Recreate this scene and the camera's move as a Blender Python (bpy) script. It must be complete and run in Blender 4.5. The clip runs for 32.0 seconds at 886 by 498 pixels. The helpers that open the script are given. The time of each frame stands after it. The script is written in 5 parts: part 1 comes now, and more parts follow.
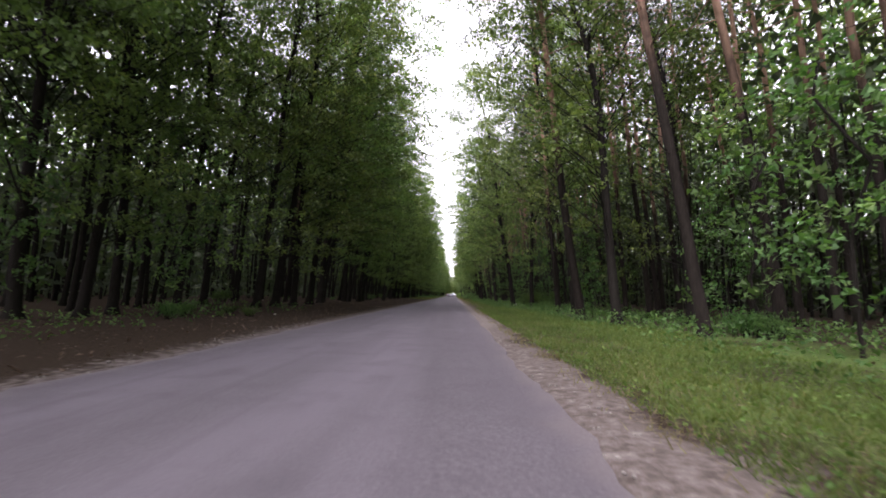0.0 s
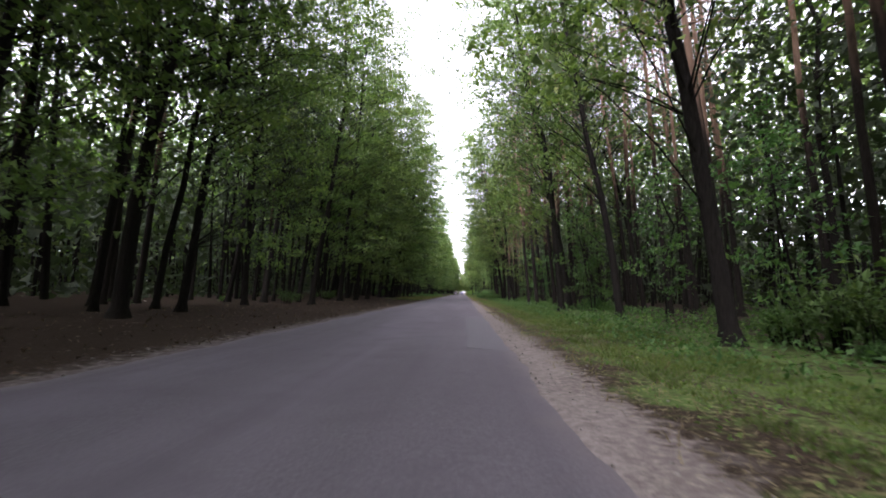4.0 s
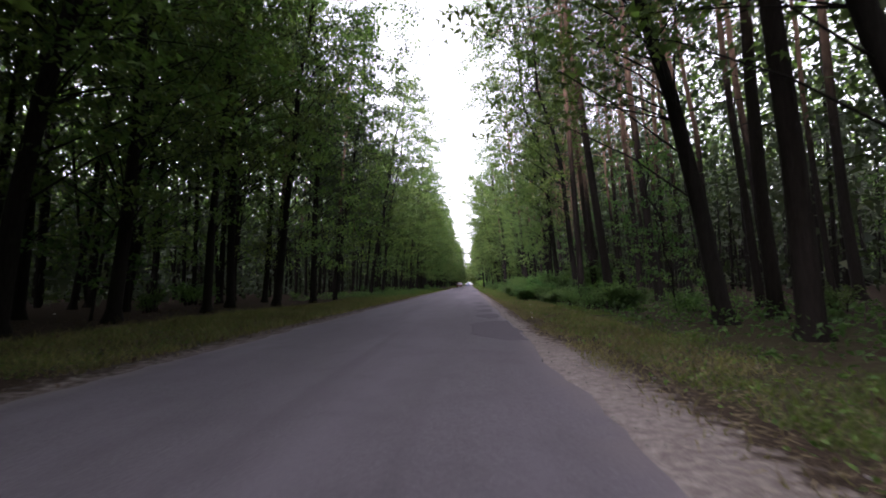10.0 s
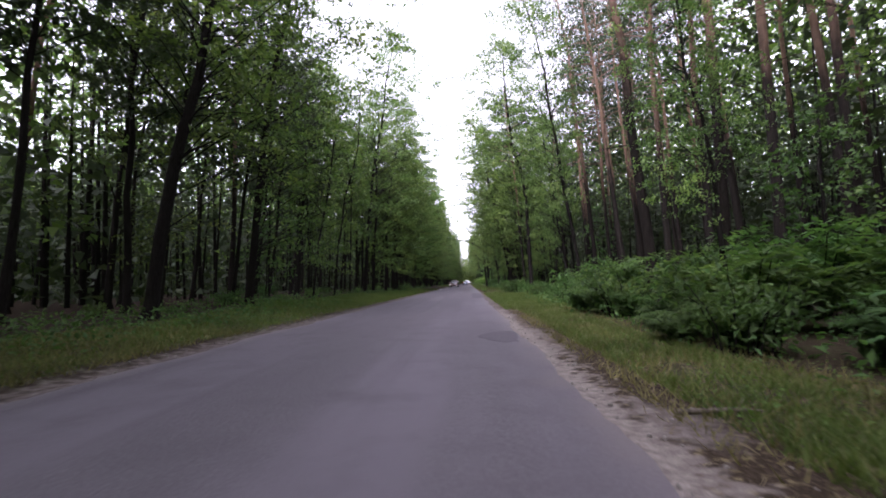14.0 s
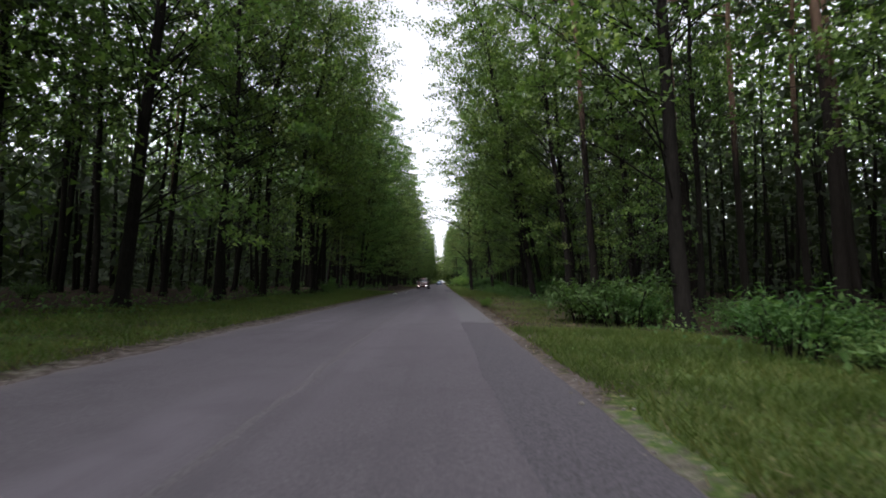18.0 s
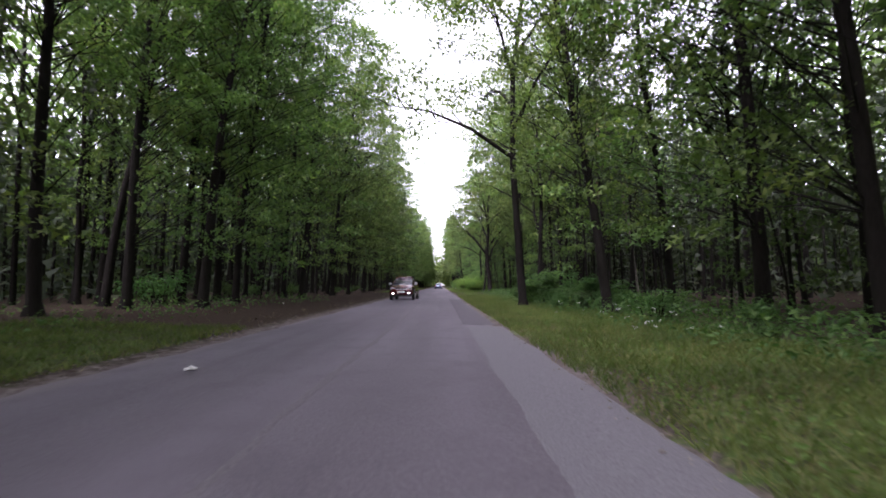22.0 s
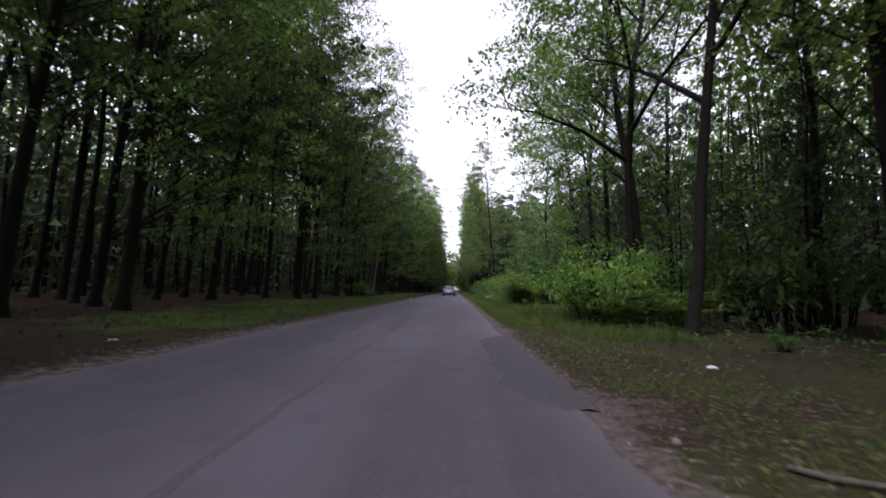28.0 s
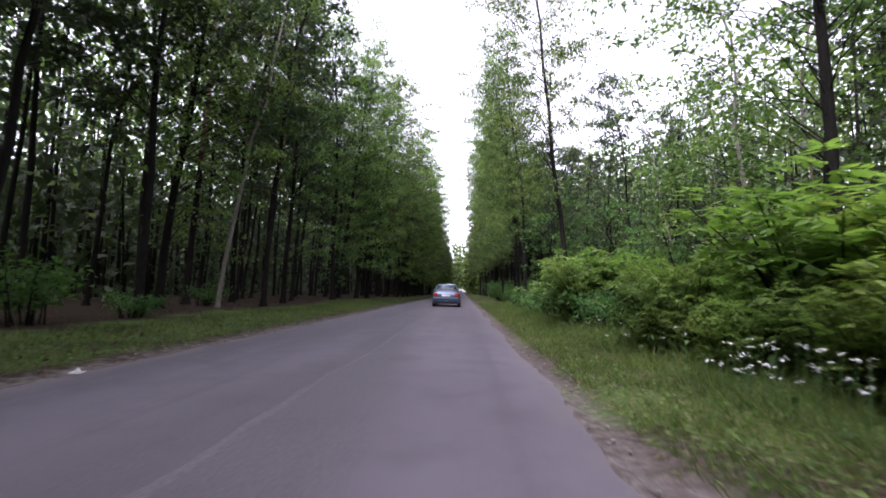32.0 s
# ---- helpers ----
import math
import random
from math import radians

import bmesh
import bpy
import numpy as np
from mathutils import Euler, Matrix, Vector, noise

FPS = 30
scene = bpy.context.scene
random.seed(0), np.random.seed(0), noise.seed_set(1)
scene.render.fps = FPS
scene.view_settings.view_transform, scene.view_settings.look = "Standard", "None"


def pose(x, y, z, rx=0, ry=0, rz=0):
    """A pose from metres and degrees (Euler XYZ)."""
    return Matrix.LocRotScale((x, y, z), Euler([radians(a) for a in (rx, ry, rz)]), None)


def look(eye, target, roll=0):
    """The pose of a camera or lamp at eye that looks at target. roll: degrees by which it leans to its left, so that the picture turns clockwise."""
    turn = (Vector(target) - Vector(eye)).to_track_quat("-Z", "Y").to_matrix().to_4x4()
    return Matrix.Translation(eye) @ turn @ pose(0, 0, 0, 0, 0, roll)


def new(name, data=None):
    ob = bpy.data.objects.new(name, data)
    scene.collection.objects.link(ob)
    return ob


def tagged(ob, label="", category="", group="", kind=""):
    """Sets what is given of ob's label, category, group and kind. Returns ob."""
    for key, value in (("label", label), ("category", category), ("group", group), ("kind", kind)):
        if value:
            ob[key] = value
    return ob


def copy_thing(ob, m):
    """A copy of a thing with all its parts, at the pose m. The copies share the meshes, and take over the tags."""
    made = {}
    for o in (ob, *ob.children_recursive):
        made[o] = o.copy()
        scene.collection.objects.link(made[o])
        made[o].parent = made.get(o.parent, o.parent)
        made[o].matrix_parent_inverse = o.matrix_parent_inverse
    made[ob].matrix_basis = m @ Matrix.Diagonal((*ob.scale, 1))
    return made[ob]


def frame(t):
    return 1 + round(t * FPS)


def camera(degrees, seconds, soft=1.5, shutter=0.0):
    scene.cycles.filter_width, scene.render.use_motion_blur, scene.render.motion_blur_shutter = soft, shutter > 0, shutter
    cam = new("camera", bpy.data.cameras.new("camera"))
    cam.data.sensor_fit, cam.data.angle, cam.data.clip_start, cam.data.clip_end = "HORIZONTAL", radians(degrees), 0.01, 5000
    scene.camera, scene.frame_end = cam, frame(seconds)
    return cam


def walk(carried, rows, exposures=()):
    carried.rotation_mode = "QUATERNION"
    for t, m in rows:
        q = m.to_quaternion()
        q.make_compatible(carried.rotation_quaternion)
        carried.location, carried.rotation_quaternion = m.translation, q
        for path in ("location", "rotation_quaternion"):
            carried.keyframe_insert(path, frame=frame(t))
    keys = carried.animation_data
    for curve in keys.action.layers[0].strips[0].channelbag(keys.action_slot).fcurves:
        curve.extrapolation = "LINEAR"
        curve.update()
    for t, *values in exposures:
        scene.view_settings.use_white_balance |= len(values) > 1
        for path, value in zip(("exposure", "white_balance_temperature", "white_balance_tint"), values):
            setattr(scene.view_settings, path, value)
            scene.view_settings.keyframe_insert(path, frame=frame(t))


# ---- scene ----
# ======================= camera =======================
cam = camera(87.8, 32.0, soft=1.75, shutter=0.15)
# the clip's own brightening and tinting: seconds, stops, kelvin, tint
EXPOSURE = [(0, 2.2, 6350, 26), (1, 2.31, 6350, 28), (2, 2.35, 6250, 27), (3, 2.65, 6150, 24), (6, 2.1, 6050, 27), (7, 1.83, 5950, 27), (8, 1.85, 6000, 27), (9, 1.9, 6050, 26), (10, 2.2, 6050, 28),
            (11, 2.42, 6000, 30), (12, 2.42, 5900, 32), (13, 2.3, 5950, 29), (14, 2.2, 5950, 29), (17, 1.85, 6150, 17), (18, 1.45, 6150, 15), (19, 1.55, 6250, 16), (20, 1.97, 6200, 22), (21, 2.17, 6150, 26),
            (22, 2.5, 6000, 31), (23, 2.45, 5750, 32), (24, 2.52, 5780, 31), (26, 1.95, 5900, 28), (27, 1.68, 5900, 29), (28, 1.5, 5950, 28), (29, 2.1, 5950, 27), (30, 2.15, 5850, 28), (32, 2.1, 5950, 28)]
PATH = [
    (0, (-0.110, 0.000, 1.000), (-0.358, 9.948, 1.985), 1.00),
    (0.5, (-0.055, 4.165, 1.000), (-0.061, 14.119, 1.950), 0.95),
    (1, (0.000, 8.352, 1.000), (-0.392, 18.292, 2.020), 0.90),
    (1.5, (0.035, 12.565, 1.000), (-0.399, 22.509, 1.962), 0.85),
    (2, (0.070, 16.802, 1.000), (0.019, 26.747, 2.049), 0.80),
    (2.5, (0.070, 21.065, 1.000), (-0.491, 31.004, 1.941), 1.20),
    (3, (0.070, 25.353, 1.000), (-0.333, 35.299, 1.954), 1.60),
    (3.5, (0.040, 29.670, 1.000), (-0.413, 39.615, 1.944), 1.32),
    (5.5, (-0.080, 47.270, 1.000), (-0.466, 57.225, 1.870), 0.18),
    (6, (-0.110, 51.749, 1.000), (-0.657, 61.703, 1.784), -0.10),
    (6.5, (-0.120, 56.231, 1.000), (-0.188, 66.197, 1.828), 0.35),
    (7, (-0.130, 60.694, 1.000), (-0.348, 70.659, 1.805), 0.80),
    (7.5, (-0.085, 65.131, 1.000), (-0.446, 75.093, 1.795), -0.50),
    (8, (-0.040, 69.544, 1.000), (-0.455, 79.505, 1.772), -1.80),
    (8.5, (-0.030, 73.931, 1.000), (-0.506, 83.889, 1.788), -0.95),
    (9, (-0.020, 78.289, 1.000), (-0.421, 88.250, 1.784), -0.10),
    (9.5, (-0.075, 82.592, 1.000), (-0.521, 92.555, 1.734), -0.70),
    (10, (-0.130, 86.817, 1.000), (-0.697, 96.771, 1.772), -1.30),
    (10.5, (-0.155, 90.959, 1.000), (-0.502, 100.926, 1.728), -1.90),
    (11, (-0.180, 95.017, 1.000), (-0.480, 104.988, 1.699), -2.50),
    (11.5, (-0.240, 98.992, 1.000), (-0.748, 108.952, 1.737), -2.70),
    (12, (-0.300, 102.883, 1.000), (-0.609, 112.857, 1.653), -2.90),
    (12.5, (-0.215, 106.689, 1.000), (0.070, 116.664, 1.650), -1.80),
    (13, (-0.130, 110.408, 1.000), (-0.280, 120.382, 1.700), -0.70),
    (13.5, (-0.120, 114.039, 1.000), (-0.639, 123.997, 1.761), -1.05),
    (14, (-0.110, 117.593, 1.000), (-0.629, 127.552, 1.735), -1.40),
    (14.5, (-0.247, 121.115, 1.000), (-0.371, 131.079, 1.833), -1.65),
    (16.5, (-0.793, 135.445, 1.000), (-0.929, 145.407, 1.860), -2.65),
    (17, (-0.930, 139.150, 1.000), (-0.696, 149.117, 1.772), -2.90),
    (17.5, (-0.610, 142.925, 1.000), (-0.223, 152.891, 1.724), -1.20),
    (18, (-0.290, 146.770, 1.000), (-0.272, 156.744, 1.722), 0.50),
    (18.5, (-0.310, 150.695, 1.000), (-0.303, 160.672, 1.673), 0.90),
    (19, (-0.330, 154.748, 1.000), (-0.810, 164.710, 1.736), 1.30),
    (19.5, (-0.290, 158.980, 1.000), (-0.807, 168.939, 1.743), 0.55),
    (20, (-0.250, 163.398, 1.000), (-0.516, 173.371, 1.687), -0.20),
    (20.5, (-0.325, 167.983, 1.000), (-0.691, 177.952, 1.700), -0.25),
    (21, (-0.400, 172.631, 1.000), (-0.835, 182.593, 1.761), -0.30),
    (21.5, (-0.420, 177.237, 1.000), (-0.734, 187.205, 1.742), -0.30),
    (22, (-0.440, 181.781, 1.000), (-0.387, 191.750, 1.783), -0.30),
    (22.5, (-0.280, 186.259, 1.000), (-0.504, 196.226, 1.787), 0.55),
    (23, (-0.120, 190.656, 1.000), (-0.345, 200.628, 1.717), 1.40),
    (23.5, (-0.155, 194.956, 1.000), (-0.436, 204.918, 1.818), 1.05),
    (24, (-0.190, 199.172, 1.000), (-0.663, 209.127, 1.814), 0.70),
    (24.5, (-0.178, 203.381, 1.000), (-0.594, 213.341, 1.797), 0.80),
    (26.5, (-0.132, 221.015, 1.000), (-0.489, 230.966, 1.922), 1.20),
    (27, (-0.120, 225.608, 1.000), (-0.663, 235.555, 1.880), 1.30),
    (27.5, (-0.180, 230.265, 1.000), (-0.767, 240.207, 1.900), 1.35),
    (28, (-0.240, 234.978, 1.000), (-0.517, 244.936, 1.874), 1.40),
    (28.5, (-0.340, 239.723, 1.000), (-0.891, 249.670, 1.867), 0.15),
    (29, (-0.440, 244.473, 1.000), (-0.739, 254.427, 1.910), -1.10),
    (29.5, (-0.305, 249.223, 1.000), (-0.471, 259.181, 1.901), -0.35),
    (30, (-0.170, 253.973, 1.000), (-0.103, 263.934, 1.881), 0.40),
    (30.5, (-0.345, 258.723, 1.000), (-1.114, 268.654, 1.878), 1.00),
    (31, (-0.520, 263.473, 1.000), (-0.838, 273.422, 1.957), 1.60),
    (31.5, (-0.310, 268.223, 1.000), (-0.736, 278.185, 1.756), 1.30),
    (32, (-0.100, 272.973, 1.000), (-0.528, 282.934, 1.915), 1.00),
]
walk(cam, [(t, look(eye, target, roll)) for t, eye, target, roll in PATH],
     exposures=EXPOSURE)

# ======================= light =======================
world = bpy.data.worlds.new("overcast_sky")
scene.world = world
world.use_nodes = True
wn, wl = world.node_tree.nodes, world.node_tree.links
sky = wn.new("ShaderNodeTexSky")
sky.sky_type, sky.sun_disc = "NISHITA", False
sky.sun_elevation, sky.sun_rotation = radians(52), radians(217)
sky.air_density, sky.dust_density, sky.ozone_density = 1.0, 2.0, 1.0
wn["Background"].inputs["Strength"].default_value = 0.15
pale = wn.new("ShaderNodeHueSaturation")
pale.inputs["Saturation"].default_value = 0.1
wl.new(sky.outputs[0], pale.inputs["Color"])
wl.new(pale.outputs[0], wn["Background"].inputs["Color"])
sun = new("sun", bpy.data.lights.new("sun", "SUN"))
sun.data.energy, sun.data.angle, sun.data.color = 1.2, radians(40), (1.0, 0.97, 0.92)
sun.matrix_world = look((0, 0, 60), (Vector((0, 0, 60)) - Vector((math.sin(radians(217)) * math.cos(radians(52)), math.cos(radians(217)) * math.cos(radians(52)), math.sin(radians(52))))))

# ======================= materials =======================


def material(name, rough=0.9, spec=0.2):
    m = bpy.data.materials.new(name)
    m.use_nodes = True
    n, l = m.node_tree.nodes, m.node_tree.links
    b = n["Principled BSDF"]
    b.inputs["Roughness"].default_value = rough
    b.inputs["Specular IOR Level"].default_value = spec
    return m, n, l, b


def noise_node(n, l, scale, detail=4.0, where=None, stretch=None):
    t = n.new("ShaderNodeTexNoise")
    t.inputs["Scale"].default_value, t.inputs["Detail"].default_value = scale, detail
    if where is not None:
        if stretch:
            mp = n.new("ShaderNodeMapping")
            mp.inputs["Scale"].default_value = stretch
            l.new(where, mp.inputs["Vector"])
            where = mp.outputs["Vector"]
        l.new(where, t.inputs["Vector"])
    return t.outputs["Fac"]


def ramp(n, l, fac, *stops):
    r = n.new("ShaderNodeValToRGB")
    while len(r.color_ramp.elements) < len(stops):
        r.color_ramp.elements.new(0.5)
    for e, (p, c) in zip(r.color_ramp.elements, stops):
        e.position, e.color = p, (*c, 1)
    l.new(fac, r.inputs["Fac"])
    return r.outputs["Color"]


def mix(n, l, fac, a, b, mode="MIX"):
    m = n.new("ShaderNodeMix")
    m.data_type, m.blend_type = "RGBA", mode
    for value, slot in ((fac, m.inputs["Factor"]), (a, m.inputs["A"]), (b, m.inputs["B"])):
        if isinstance(value, bpy.types.NodeSocket):
            l.new(value, slot)
        elif isinstance(value, tuple):
            slot.default_value = (*value, 1)
        else:
            slot.default_value = value
    return m.outputs["Result"]


def calc(n, l, op, a, b=0.0, clamp=False):
    m = n.new("ShaderNodeMath")
    m.operation, m.use_clamp = op, clamp
    for value, slot in ((a, m.inputs[0]), (b, m.inputs[1])):
        if isinstance(value, bpy.types.NodeSocket):
            l.new(value, slot)
        else:
            slot.default_value = value
    return m.outputs[0]


def step(n, l, value, lo, hi):
    """0 below lo, 1 above hi."""
    m = n.new("ShaderNodeMapRange")
    m.interpolation_type = "SMOOTHSTEP"
    m.inputs["From Min"].default_value, m.inputs["From Max"].default_value = lo, hi
    l.new(value, m.inputs["Value"])
    return m.outputs["Result"]


def bump(n, l, b, height, strength, distance=0.02):
    k = n.new("ShaderNodeBump")
    k.inputs["Strength"].default_value, k.inputs["Distance"].default_value = strength, distance
    l.new(height, k.inputs["Height"])
    l.new(k.outputs["Normal"], b.inputs["Normal"])


def place(n):
    return n.new("ShaderNodeNewGeometry").outputs["Position"]


def leaf_material(name, dark, light, warm, passing=0.45, speckle=0.4):
    """Leaves that let light through; sprays differ more than the single leaves in them."""
    m, n, l, b = material(name, 0.6, 0.25)
    isle = n.new("ShaderNodeNewGeometry").outputs["Random Per Island"]
    tree = n.new("ShaderNodeObjectInfo").outputs["Random"]
    spray = noise_node(n, l, 0.55, 3.0, place(n))
    mixed = calc(n, l, "ADD", calc(n, l, "MULTIPLY", isle, speckle), calc(n, l, "MULTIPLY", step(n, l, spray, 0.25, 0.75), 1.0 - speckle))
    col = ramp(n, l, mixed, (0.1, dark), (0.65, light), (0.95, warm))
    hs = n.new("ShaderNodeHueSaturation")
    l.new(calc(n, l, "ADD", calc(n, l, "MULTIPLY", tree, 0.04), 0.475), hs.inputs["Hue"])
    l.new(calc(n, l, "ADD", calc(n, l, "MULTIPLY", tree, 0.45), 0.78), hs.inputs["Value"])
    l.new(col, hs.inputs["Color"])
    l.new(hs.outputs["Color"], b.inputs["Base Color"])
    t = n.new("ShaderNodeBsdfTranslucent")
    bright = mix(n, l, 1.0, hs.outputs["Color"], (1.15, 1.35, 0.65), "MULTIPLY")
    l.new(bright, t.inputs["Color"])
    s = n.new("ShaderNodeMixShader")
    s.inputs["Fac"].default_value = passing
    l.new(b.outputs[0], s.inputs[1])
    l.new(t.outputs[0], s.inputs[2])
    l.new(s.outputs[0], n["Material Output"].inputs["Surface"])
    return m


M_LEAF = leaf_material("broad_leaf", (0.04, 0.069, 0.024), (0.112, 0.172, 0.052), (0.22, 0.278, 0.082), 0.42)
M_YOUNG = leaf_material("young_leaf", (0.062, 0.112, 0.03), (0.148, 0.23, 0.06), (0.25, 0.325, 0.09), 0.48)
# pines' own green; on other trees it puts deep-wood shade into the leaves
M_NEEDLE_AND_SHADED = leaf_material("needles_and_shaded_leaves", (0.024, 0.038, 0.022), (0.049, 0.069, 0.038), (0.082, 0.098, 0.052), 0.3)
M_HERB = leaf_material("undergrowth_leaf", (0.036, 0.078, 0.027), (0.082, 0.152, 0.05), (0.145, 0.222, 0.07))
M_GRASS = leaf_material("grass_blade", (0.05, 0.095, 0.023), (0.106, 0.172, 0.042), (0.2, 0.215, 0.078), 0.45, 0.6)


def bark_material(name, low, high, orange=None):
    m, n, l, b = material(name, 0.95, 0.1)
    w = place(n)
    tree = n.new("ShaderNodeObjectInfo").outputs["Random"]
    grain = noise_node(n, l, 9.0, 5.0, w, (3.0, 3.0, 0.5))
    plates = noise_node(n, l, 2.2, 3.0, w, (2.0, 2.0, 0.8))
    col = ramp(n, l, grain, (0.3, low), (0.7, high))
    col = mix(n, l, calc(n, l, "MULTIPLY", plates, 0.5), col, low)
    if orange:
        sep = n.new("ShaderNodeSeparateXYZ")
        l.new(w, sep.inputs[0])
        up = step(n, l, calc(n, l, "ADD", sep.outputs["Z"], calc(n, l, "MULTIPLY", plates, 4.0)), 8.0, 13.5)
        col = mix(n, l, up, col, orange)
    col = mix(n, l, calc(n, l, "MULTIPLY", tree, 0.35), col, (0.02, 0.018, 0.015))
    l.new(col, b.inputs["Base Color"])
    bump(n, l, b, grain, 0.8, 0.03)
    return m


# much darker than bark itself: the wood's shade is put into the colour
M_BARK = bark_material("oak_bark_shaded", (0.0075, 0.0065, 0.0056), (0.022, 0.019, 0.0168))
# lower stem near black with shade in its colour; orange top its own
M_PINE = bark_material("pine_bark_shaded_low", (0.0095, 0.0076, 0.0065), (0.025, 0.02, 0.017), (0.25, 0.16, 0.112))
M_BIRCH = bark_material("pale_bark", (0.14, 0.125, 0.105), (0.30, 0.27, 0.23))
M_TWIG = bark_material("dead_wood", (0.10, 0.085, 0.07), (0.25, 0.22, 0.18))

# ground: leaf litter, sand and grass by stretches of the road
M_GROUND, n, l, b = material("forest_ground", 1.0, 0.05)
w = place(n)
sep = n.new("ShaderNodeSeparateXYZ")
l.new(w, sep.inputs[0])
gx, gy = sep.outputs["X"], sep.outputs["Y"]
n1 = noise_node(n, l, 0.55, 5.0, w)
n2 = noise_node(n, l, 6.0, 6.0, w)
n3 = noise_node(n, l, 40.0, 4.0, w)
n4 = noise_node(n, l, 13.0, 9.0, w)
litter = ramp(n, l, n3, (0.25, (0.013, 0.0098, 0.0073)), (0.5, (0.032, 0.0235, 0.017)), (0.68, (0.06, 0.045, 0.033)), (0.85, (0.13, 0.10, 0.072)))
grit = noise_node(n, l, 75.0, 3.0, w)
sand = ramp(n, l, calc(n, l, "ADD", calc(n, l, "MULTIPLY", n2, 0.55), calc(n, l, "MULTIPLY", grit, 0.45)), (0.32, (0.085, 0.071, 0.066)), (0.5, (0.145, 0.125, 0.117)), (0.68, (0.235, 0.21, 0.198)))
moss = ramp(n, l, n3, (0.25, (0.028, 0.042, 0.014)), (0.55, (0.062, 0.082, 0.026)), (0.72, (0.10, 0.10, 0.042)), (0.88, (0.18, 0.145, 0.08)))


def stretches(rows):
    """A mask that is 1 between each pair of distances along the road."""
    out = None
    jag = calc(n, l, "ADD", gy, calc(n, l, "MULTIPLY", n1, 6.0))
    for a, c in rows:
        s = calc(n, l, "MULTIPLY", step(n, l, jag, a, a + 4.0), calc(n, l, "SUBTRACT", 1.0, step(n, l, jag, c, c + 4.0)))
        out = s if out is None else calc(n, l, "MAXIMUM", out, s)
    return out


wig = calc(n, l, "MULTIPLY", calc(n, l, "SUBTRACT", n1, 0.5), 3.0)
wig2 = calc(n, l, "MULTIPLY", calc(n, l, "SUBTRACT", n2, 0.5), 1.2)
rx = calc(n, l, "ADD", calc(n, l, "ADD", gx, wig), wig2)
left_green = calc(n, l, "MULTIPLY", stretches(((94.0, 193.1), (245, 378.3))), calc(n, l, "MULTIPLY", step(n, l, rx, -10.0, -8.6), calc(n, l, "SUBTRACT", 1.0, step(n, l, rx, -5.6, -4.8))))
right_green = calc(n, l, "MULTIPLY", calc(n, l, "SUBTRACT", 1.0, step(n, l, rx, 6.5, 9.0)), step(n, l, calc(n, l, "ADD", rx, calc(n, l, "MULTIPLY", calc(n, l, "MAXIMUM", step(n, l, gy, 176.0, 186.0), stretches(((136.0, 156.0),))), 0.7)), 1.7, 2.5))
patchy = step(n, l, calc(n, l, "ADD", calc(n, l, "ADD", calc(n, l, "MULTIPLY", n2, 0.35), calc(n, l, "MULTIPLY", n1, 0.4)), calc(n, l, "MULTIPLY", n4, 0.35)), 0.46, 0.62)
lush = calc(n, l, "ADD", 0.35, calc(n, l, "MULTIPLY", stretches(((-57.6, 79.5), (130.4, 158.0), (180.0, 219.2), (251.1, 423.3))), 0.65))
green = calc(n, l, "MULTIPLY", calc(n, l, "MAXIMUM", left_green, calc(n, l, "MULTIPLY", right_green, lush)), patchy)
col = mix(n, l, green, litter, moss)
fresh = ramp(n, l, n3, (0.25, (0.036, 0.064, 0.018)), (0.6, (0.075, 0.118, 0.033)), (0.85, (0.15, 0.152, 0.066)))
right_fresh = calc(n, l, "MULTIPLY", right_green, stretches(((-57.6, 60.5), (131.5, 155.4), (183.1, 219.2), (251.1, 423.3))))
left_fresh = calc(n, l, "MULTIPLY", left_green, stretches(((128, 193.1), (245, 378.3))))
col = mix(n, l, calc(n, l, "MULTIPLY", calc(n, l, "MULTIPLY", calc(n, l, "MAXIMUM", left_fresh, right_fresh), patchy), 0.95), col, fresh)
bare = calc(n, l, "MULTIPLY", stretches(((-57.6, 17.8), (34.2, 89.3))), 0.4)
ox = calc(n, l, "SUBTRACT", rx, bare)
edge = calc(n, l, "MULTIPLY", step(n, l, calc(n, l, "ADD", gx, wig2), -5.3, -4.6), calc(n, l, "SUBTRACT", 1.0, step(n, l, ox, 0.8, 1.35)))
close = calc(n, l, "MULTIPLY", step(n, l, calc(n, l, "ADD", gx, wig2), -4.9, -4.5), calc(n, l, "SUBTRACT", 1.0, step(n, l, calc(n, l, "ADD", gx, wig2), 0.95, 1.25)))
edge = calc(n, l, "MAXIMUM", edge, close)
straw = calc(n, l, "MULTIPLY", step(n, l, n4, 0.54, 0.68), calc(n, l, "MULTIPLY", step(n, l, rx, 0.8, 1.3), calc(n, l, "SUBTRACT", 1.0, step(n, l, rx, 2.2, 4.0))))
col = mix(n, l, calc(n, l, "MULTIPLY", straw, 0.5), col, (0.20, 0.165, 0.09))
crumbs = step(n, l, calc(n, l, "ADD", calc(n, l, "MULTIPLY", n4, 0.6), calc(n, l, "MULTIPLY", n2, 0.4)), 0.30, 0.68)
col = mix(n, l, calc(n, l, "MULTIPLY", edge, calc(n, l, "ADD", 0.5, calc(n, l, "MULTIPLY", crumbs, 0.38))), col, sand)
pale_band = calc(n, l, "MULTIPLY", calc(n, l, "MULTIPLY", step(n, l, gx, 0.2, 0.6), calc(n, l, "SUBTRACT", 1.0, step(n, l, calc(n, l, "SUBTRACT", calc(n, l, "ADD", gx, wig2), calc(n, l, "MULTIPLY", stretches(((16.0, 96.0),)), 0.4)), 0.98, 1.28))), stretches(((16.0, 135),)))
